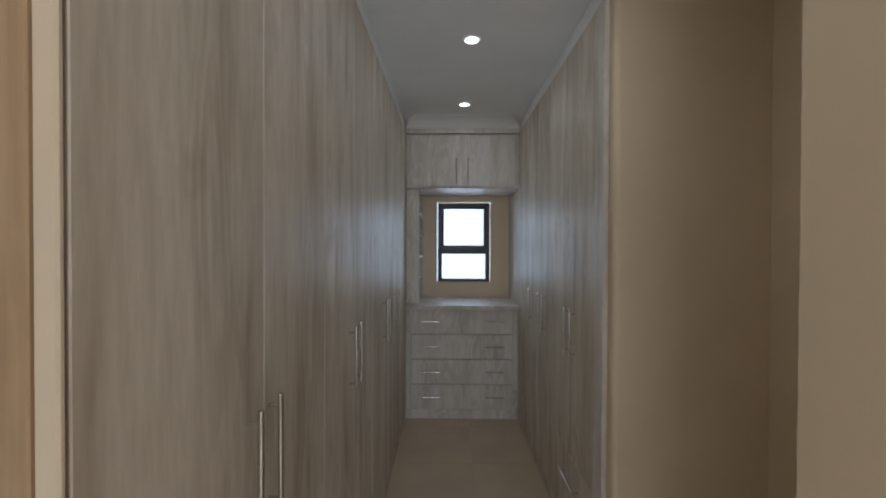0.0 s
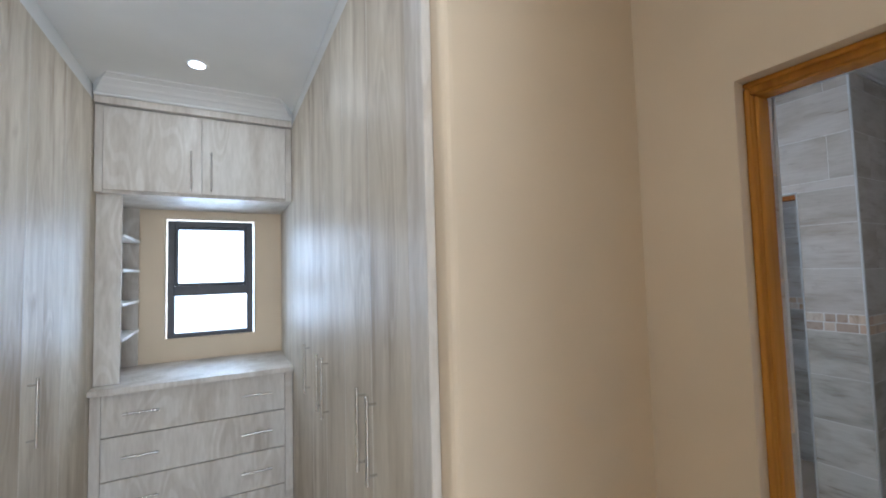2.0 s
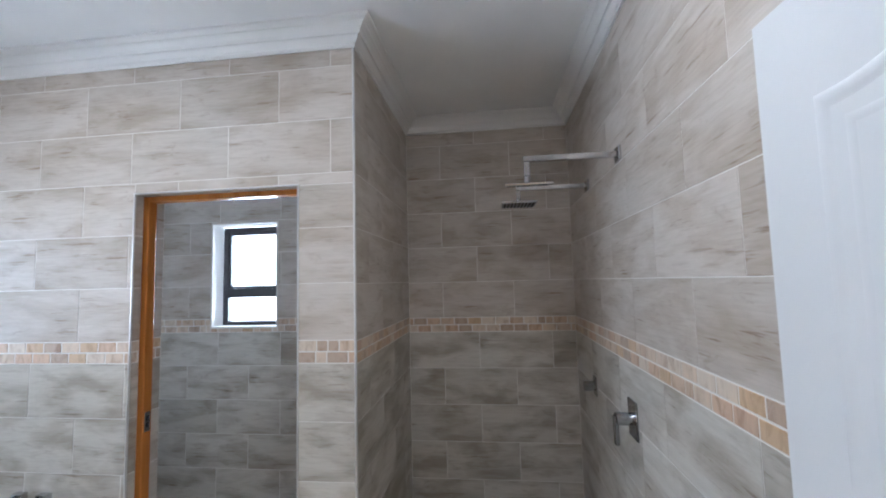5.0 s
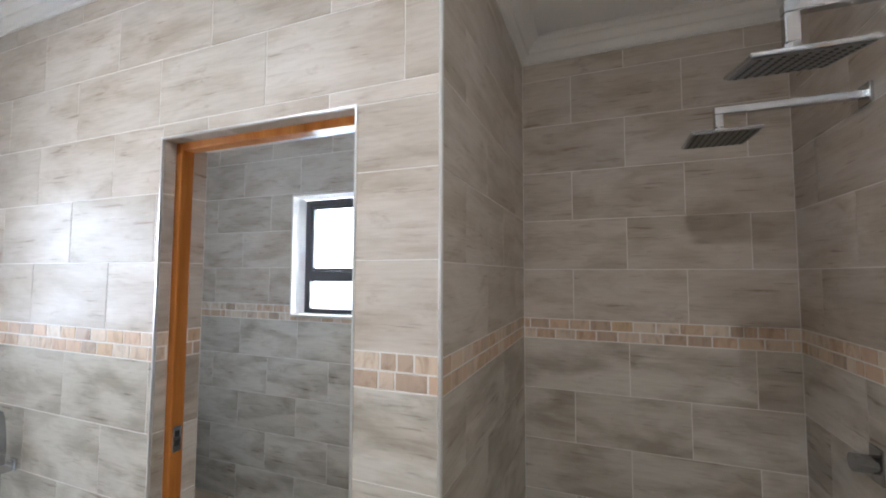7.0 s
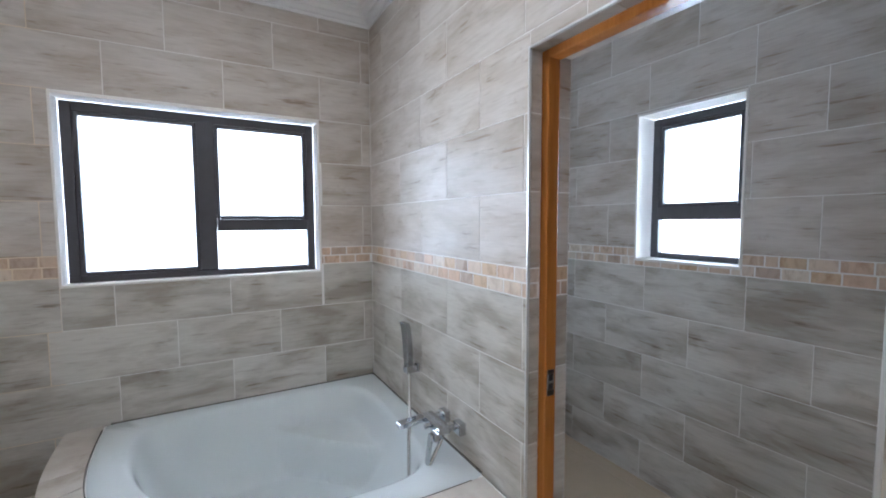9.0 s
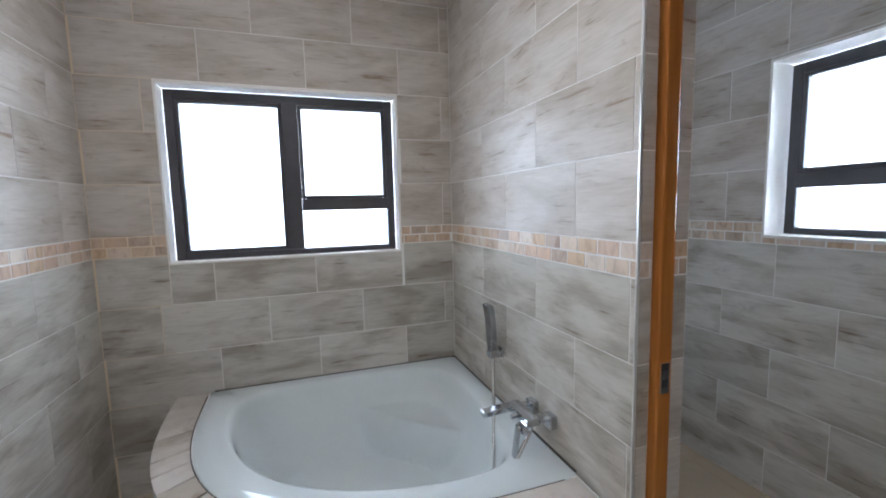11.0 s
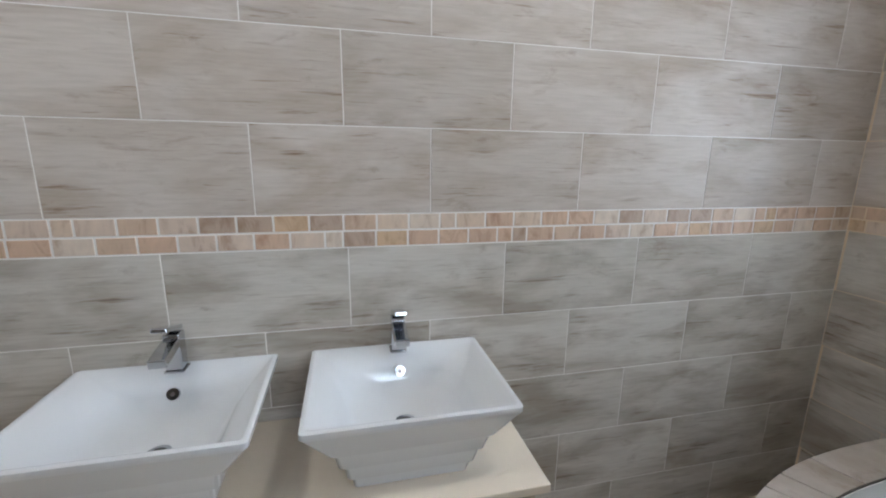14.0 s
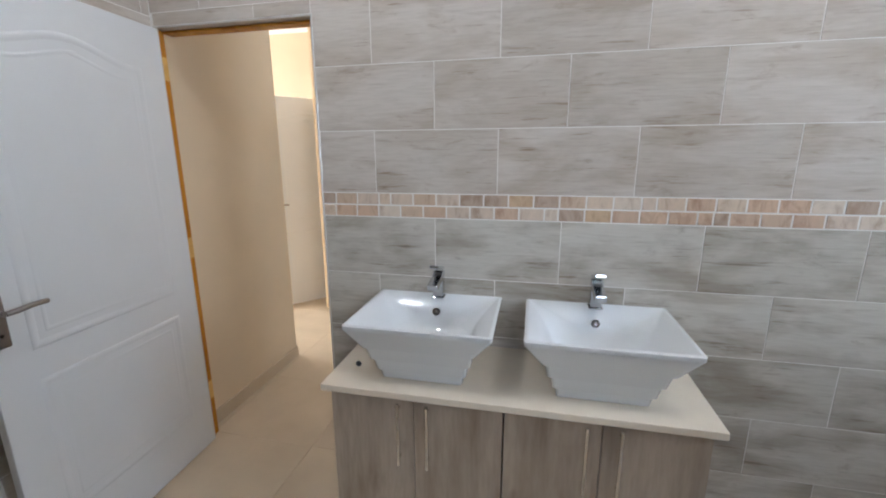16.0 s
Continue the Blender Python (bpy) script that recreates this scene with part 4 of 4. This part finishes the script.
for i, (a, b) in enumerate(zip(cuts, cuts[1:])):
    part("ledge_tile", front_piece(a + 0.0016, b - 0.0016, (1.535, 1.415, 2.8), (1.392, 1.262, 3.2), BZ - 0.008, BZ + 0.001), TILE_UP, ledge)
    for z0, z1 in ((0.002, 0.246), (0.250, BZ - 0.011)):
        part("front_tile", front_piece(a + 0.0016, b - 0.0016, (1.532, 1.412, 2.8), (1.52, 1.40, 2.8), z0, z1), TILE_LOW, ledge)

# bath mixer, holder, hand shower and hose
mixer = thing("bath_mixer", (0, 0, 0), "square chrome bath mixer on the tiled wall", "tap")
for y in (3.545, 3.675):
    part("flange", box(XE - 0.032, XE - 0.0005, y - 0.027, y + 0.027, 0.597, 0.648, 0.003, 2), CHROME, mixer)
    part("inlet", rod((XE - 0.032, y + 0.01, 0.626), (XE - 0.062, y + 0.01, 0.626), 0.013), CHROME, mixer)
part("body", box(XE - 0.116, XE - 0.06, 3.545, 3.712, 0.610, 0.641, 0.003, 2), CHROME, mixer)
bm = box(-0.125, 0, -0.02, 0.02, -0.012, 0.012, 0.003, 2)
bm.transform(pose(XE - 0.112, 3.69, 0.628, 0, -3, 0))
part("spout", bm, CHROME, mixer)
lv = part("lever", box(XE - 0.140, XE - 0.117, 3.535, 3.578, 0.592, 0.626, 0.003, 2), CHROME, mixer)
bm = box(-0.007, 0.007, -0.013, 0.013, -0.115, 0.012, 0.003, 2)
bm.transform(pose(XE - 0.149, 3.556, 0.612, 0, 8, 0))
part("blade", bm, CHROME, lv)
part("diverter", rod((XE - 0.116, 3.622, 0.625), (XE - 0.142, 3.622, 0.623), 0.011, 16), CHROME, mixer)
part("hose_outlet", rod((XE - 0.088, 3.57, 0.612), (XE - 0.088, 3.57, 0.582), 0.010), CHROME, mixer)
hold = thing("shower_holder", (0, 0, 0), "chrome wall holder for the hand shower", "holder")
part("plate", box(XE - 0.012, XE - 0.0005, 3.952, 3.998, 0.728, 0.775, 0.002), CHROME, hold)
part("arm", box(XE - 0.074, XE - 0.012, 3.955, 3.996, 0.730, 0.766, 0.003), CHROME, hold)
hand_set = thing("shower_handset", (0, 0, 0), "slim curved chrome shower handset in its holder", "handset")
path = spline([(XE - 0.050, 3.976, 0.735), (XE - 0.052, 3.977, 0.80), (XE - 0.055, 3.978, 0.88), (XE - 0.062, 3.98, 0.955), (XE - 0.070, 3.982, 0.988)], 6)
rings = []
for i, p in enumerate(path):
    u = i / (len(path) - 1)
    w = 0.019 + 0.012 * min(1, max(0, (u - 0.12) * 5))
    rings.append([p + Vector((-0.017, -w, 0)), p + Vector((-0.017, w, 0)), p + Vector((0.012, w, 0)), p + Vector((0.012, -w, 0))])
bm = loft(rings)
bmesh.ops.bevel(bm, geom=bm.edges[:], offset=0.002, segments=1, affect="EDGES")
part("body", bm, SHADED_CHROME, hand_set)
solid("shower_hose", tube(spline([(XE - 0.050, 3.976, 0.736), (XE - 0.058, 3.955, 0.66), (XE - 0.084, 3.90, 0.575), (XE - 0.134, 3.80, 0.475), (XE - 0.181, 3.70, 0.40), (XE - 0.215, 3.63, 0.36), (XE - 0.225, 3.57, 0.37), (XE - 0.19, 3.545, 0.45), (XE - 0.12, 3.555, 0.55), (XE - 0.088, 3.57, 0.584)], 10), 0.0085, 12), STEEL,
      "steel shower hose looping down into the bath", "hose", smooth=True)


# ---------------------------------------------------------------- shower
def shower_head(x, z, tilt, drop):
    t = thing("rain_shower", (0, 0, 0), "square chrome rain shower head on a wall arm", "shower head", "rain showers")
    part("flange", box(x - 0.032, x + 0.032, YS + 0.0005, YS + 0.012, z - 0.032, z + 0.032, 0.002), CHROME, t)
    part("arm", box(x - 0.013, x + 0.013, YS + 0.012, 1.285, z - 0.012, z + 0.012, 0.002), CHROME, t)
    part("drop", box(x - 0.013, x + 0.013, 1.258, 1.284, z - drop, z - 0.0125, 0.002), CHROME, t)
    part("ball_joint", rod((x, 1.271, z - drop - 0.001), (x, 1.271, z - drop - 0.028), 0.015), CHROME, t)
    zp = z - drop - 0.030
    turn = Matrix.Translation((x, 1.271, zp)) @ Matrix.Rotation(radians(tilt), 4, "Y") @ Matrix.Translation((-x, -1.271, -zp))

    def tilted(bm):
        bm.transform(turn)
        return bm

    h = part("plate", tilted(box(x - 0.10, x + 0.10, 1.171, 1.371, zp - 0.008, zp + 0.002, 0.003, 2)), CHROME, t)
    part("nozzle_field", tilted(box(x - 0.093, x + 0.093, 1.178, 1.364, zp - 0.0105, zp - 0.0085, 0.0005)), DARK_STEEL, h, "dark nozzle field")
    bm = bmesh.new()
    for i in range(9):
        for j in range(9):
            add_rod(bm, (x - 0.08 + 0.02 * i, 1.191 + 0.02 * j, zp - 0.011), (x - 0.08 + 0.02 * i, 1.191 + 0.02 * j, zp - 0.013), 0.004, 6)
    part("nozzle", tilted(bm), DARK, h)


shower_head(3.876, 2.116, -12, 0.078)
shower_head(4.468, 2.115, -2, 0.058)


def valve(x, z):
    t = thing("shower_valve", (0, 0, 0), "chrome shower valve plate with a square lever", "valve", "shower valves")
    part("plate", box(x - 0.052, x + 0.052, YS + 0.0005, YS + 0.010, z - 0.078, z + 0.078, 0.004, 2), SHADED_CHROME, t)
    part("hub", rod((x, YS + 0.010, z), (x, YS + 0.075, z), 0.026, 24), SHADED_CHROME, t)
    part("lever", box(x - 0.014, x + 0.014, YS + 0.066, YS + 0.084, z - 0.105, z + 0.014, 0.003, 2), SHADED_CHROME, t)


valve(3.885, 1.0)
v2 = thing("shower_diverter", (0, 0, 0), "small round chrome diverter knob on the shower wall", "valve")
part("plate", box(4.49, 4.56, YS + 0.0005, YS + 0.009, 0.92, 1.03, 0.006, 2), SHADED_CHROME, v2)
part("knob", rod((4.525, YS + 0.009, 0.975), (4.525, YS + 0.065, 0.975), 0.028, 24), SHADED_CHROME, v2)
dr = thing("floor_drain", (0, 0, 0), "square steel drain in the shower floor", "drain")
part("grate", box(4.73, 4.85, 1.43, 1.55, 0.0125, 0.0165, 0.001), STEEL, dr)
for k in range(5):
    part("slot", box(4.745, 4.835, 1.447 + k * 0.02, 1.453 + k * 0.02, 0.0167, 0.0175, 0), DARK, dr)

# ---------------------------------------------------------------- toilet
def oval(cx, cy, a, b, z, back=None, n=40):
    """An egg-shaped ring, long in y; back cuts it straight at that y."""
    pts = []
    for k in range(n):
        th = 2 * math.pi * k / n
        y = cy + b * math.sin(th)
        pts.append(Vector((cx + a * math.cos(th), y if back is None else min(y, back), z)))
    return pts


def toilet(cx, cy):
    t = thing("toilet", (0, 0, 0), "white ceramic close-coupled toilet behind the toilet doorway", "toilet")
    part("pan", loft([oval(cx, cy + 0.06, 0.105, 0.19, 0.0), oval(cx, cy + 0.06, 0.10, 0.185, 0.06), oval(cx, cy + 0.05, 0.105, 0.19, 0.18), oval(cx, cy + 0.02, 0.145, 0.22, 0.30),
                      oval(cx, cy, 0.172, 0.242, 0.37), oval(cx, cy, 0.176, 0.246, 0.40), oval(cx, cy, 0.14, 0.205, 0.402), oval(cx, cy, 0.10, 0.15, 0.30), oval(cx, cy, 0.05, 0.08, 0.22)]), CERAMIC, t, smooth=True)
    part("seat", loft([oval(cx, cy, 0.176, 0.247, 0.403), oval(cx, cy, 0.180, 0.250, 0.410), oval(cx, cy, 0.178, 0.248, 0.420)]), EDGE_WHITE, t, "white plastic seat", True)
    part("lid", loft([oval(cx, cy, 0.178, 0.249, 0.422), oval(cx, cy, 0.180, 0.250, 0.432), oval(cx, cy, 0.165, 0.235, 0.441)]), EDGE_WHITE, t, "closed white lid", True)
    tank = part("cistern", box(cx - 0.185, cx + 0.185, cy + 0.285, cy + 0.485, 0.40, 0.76, 0.018, 3), CERAMIC, t)
    part("cistern_lid", box(cx - 0.195, cx + 0.195, cy + 0.275, cy + 0.490, 0.762, 0.795, 0.010, 2), CERAMIC, tank)
    part("flush_button", rod((cx, cy + 0.38, 0.795), (cx, cy + 0.38, 0.803), 0.024, 24), CHROME, tank, "chrome flush button")
    part("neck", box(cx - 0.12, cx + 0.12, cy + 0.20, cy + 0.30, 0.02, 0.398, 0.02, 2), CERAMIC, t)


toilet(4.47, 4.055)

# ---------------------------------------------------------------- tiles and mosaic, piece by piece
PIECES = {}


def piece_mesh(kind, sx, sy, sz, material, bev):
    key = (kind, round(sx, 4), round(sy, 4), round(sz, 4))
    if key not in PIECES:
        PIECES[key] = mesh_of(box(-sx / 2, sx / 2, -sy / 2, sy / 2, -sz / 2, sz / 2, bev), kind, material)
    return PIECES[key]


def cut(rects, hole):
    """Take an opening out of tile rectangles (u0, u1, z0, z1)."""
    out = []
    h0, h1, k0, k1 = hole
    for u0, u1, z0, z1 in rects:
        if u1 <= h0 or u0 >= h1 or z1 <= k0 or z0 >= k1:
            out.append((u0, u1, z0, z1))
            continue
        if u0 < h0:
            out.append((u0, h0, z0, z1))
        if u1 > h1:
            out.append((h1, u1, z0, z1))
        m0, m1 = max(u0, h0), min(u1, h1)
        if z0 < k0:
            out.append((m0, m1, z0, k0))
        if z1 > k1:
            out.append((m0, m1, k1, z1))
    return out


LOW = [(-0.025, 0.228, 1), (0.228, 0.4805, 0), (0.4805, 0.733, 1), (0.733, 0.9855, 0), (0.9855, 1.238, 1)]
HIGH = [(1.34, 1.5925, 0), (1.5925, 1.845, 1), (1.845, 2.0975, 0), (2.0975, 2.35, 1), (2.35, 2.6025, 0), (2.6025, 2.85, 1)]
TL, GAP, TOP = 0.506, 0.0031, CEIL - 0.09


def lay(parent, along, plane, side, u0, u1, phase, holes=(), top=TOP, thick=0.008, low=0.0, length=TL, lift=0.0):
    """Tiles and mosaic band on one wall face. side: the way the face looks along its normal."""
    def put(r, kind, material, proud, bev, g):
        a, b, z0, z1 = r
        if b - a < 0.008 + g or z1 - z0 < 0.008 + g:
            return
        w, h = b - a - g, z1 - z0 - g
        c = plane - side * (thick / 2 - proud)
        sx, sy = (w, thick) if along == "x" else (thick, w)
        ob = new(kind, piece_mesh(kind + material.name, sx, sy, h, material, bev))
        ob.location = ((a + b) / 2, c, (z0 + z1) / 2) if along == "x" else (c, (a + b) / 2, (z0 + z1) / 2)
        ob.parent = parent

    for rows, material in ((LOW, TILE_LOW), (HIGH, TILE_UP)):
        for z0, z1, odd in rows:
            z0, z1 = max(z0 + lift, low), min(z1 + lift, top)
            if z1 <= z0:
                continue
            s = phase + (length / 2 if odd else 0)
            k = math.floor((u0 - s) / length)
            rects = []
            while s + k * length < u1:
                a, b = max(u0, s + k * length), min(u1, s + (k + 1) * length)
                rects.append((a, b, z0, z1))
                k += 1
            for h in holes:
                rects = cut(rects, h)
            for r in rects:
                put(r, "tile", material, 0.0, 0.0007, GAP)
    for j, (z0, z1) in enumerate(((1.238 + lift, 1.289 + lift), (1.289 + lift, 1.340 + lift))):
        rects, a, i = [], u0 - random.uniform(0.0, 0.08), 0
        while a < u1:
            b = a + random.choice((0.098, 0.098, 0.098, 0.098, 0.098, 0.098, 0.098, 0.052))
            rects.append((max(a, u0), min(b, u1), z0, z1))
            a = b
        for h in holes:
            rects = cut(rects, h)
        for r in rects:
            if r[2] == z0 and r[3] == z1 or r[3] - r[2] > 0.02:
                put(r, "mosaic_stone", MOSAIC, 0.0004, 0.0010, 0.0062)


lay(wall_west, "y", XW, 1, YS, YN, 2.391, [(DY0, DY1, -1, DZ)])
lay(wall_north, "x", YN, -1, XW, XE, 2.260, [(BW[0], BW[1], BW[2], BW[3])])
lay(wall_east, "y", XE, -1, YC, YN, 2.410, [(YC, WY1, -1, WZ)])
lay(wall_partition, "y", XE, -1, YC, WY0, 0.0, top=WZ, length=9.0)
lay(wall_partition, "x", YC, -1, XE, XS, 4.30, lift=-0.006)
lay(wall_outer_east, "y", XS, -1, YS, YC, 1.794, lift=-0.013)
lay(wall_south, "x", YS, 1, XW, XS, 3.811, lift=-0.013)
lay(wall_outer_east, "y", XWC, -1, 2.2, YWC, 3.30, [(TW[0], TW[1], TW[2], TW[3])])
lay(wall_toilet_north, "x", YWC, -1, TWX, XWC, 4.35)
lay(wall_partition, "x", 2.2, 1, TWX, XWC, 4.35)
lay(wall_east, "x", WY1, -1, XE + 0.008, TF0, 9.0, top=WZ)
lay(wall_east, "x", WY1, -1, TF1 + 0.001, TWX, 9.0, top=WZ)
lay(wall_west, "x", DY1, -1, 1.959, XW - 0.008, 9.0, top=DZ)
for a, b in ((WY0, 2.83), (2.83, WY1)):
    part("head_tile", box(XE + 0.008, TF0, a + 0.002, b - 0.002, WZ - 0.003, WZ + 0.0024, 0.001), TILE_UP, wall_east)
part("head_tile", box(1.959, XW - 0.008, DY0, DY1, DZ - 0.003, DZ + 0.0024, 0.001), TILE_UP, wall_west)
part("head_tile", box(TF1 + 0.001, TWX, WY0, WY1, WZ - 0.003, WZ + 0.0024, 0.001), TILE_UP, wall_east)

# floor tiles, 0.6 m square
for i in range(11):
    for j in range(13):
        x0, y0 = -1.05 + 0.6 * i, -2.75 + 0.6 * j
        for u0, u1, v0, v1 in cut([(x0, x0 + 0.6, y0, y0 + 0.6)], (XE, XS, YS, YC)):
            if u1 - u0 < 0.01 or v1 - v0 < 0.01:
                continue
            ob = new("floor_tile", piece_mesh("floor_tile", u1 - u0 - 0.002, v1 - v0 - 0.002, 0.008, FLOOR_TILE, 0.0004))
            ob.location, ob.parent = ((u0 + u1) / 2, (v0 + v1) / 2, -0.004), floor

# stone mosaic of the shower floor
tray = solid("shower_floor", box(XE + 0.002, XS, YS, YC, -0.004, 0.006, 0), GROUT, "shower floor of small brown stone mosaic", "shower floor", kind="structure")
y, row = YS, 0
while y < YC - 0.01:
    x = XE + 0.002 - (row % 3) * 0.026
    while x < XS - 0.01:
        a, b = max(x, XE + 0.002), min(x + 0.078, XS)
        if b - a > 0.02 and not (4.72 < (a + b) / 2 < 4.86 and 1.42 < y + 0.025 < 1.56):
            ob = new("floor_stone", piece_mesh("floor_stone", b - a - 0.007, 0.043, 0.010, PEBBLE, 0.002))
            ob.location, ob.parent = ((a + b) / 2, y + 0.025, 0.0075), tray
        x += 0.078
    y += 0.05
    row += 1
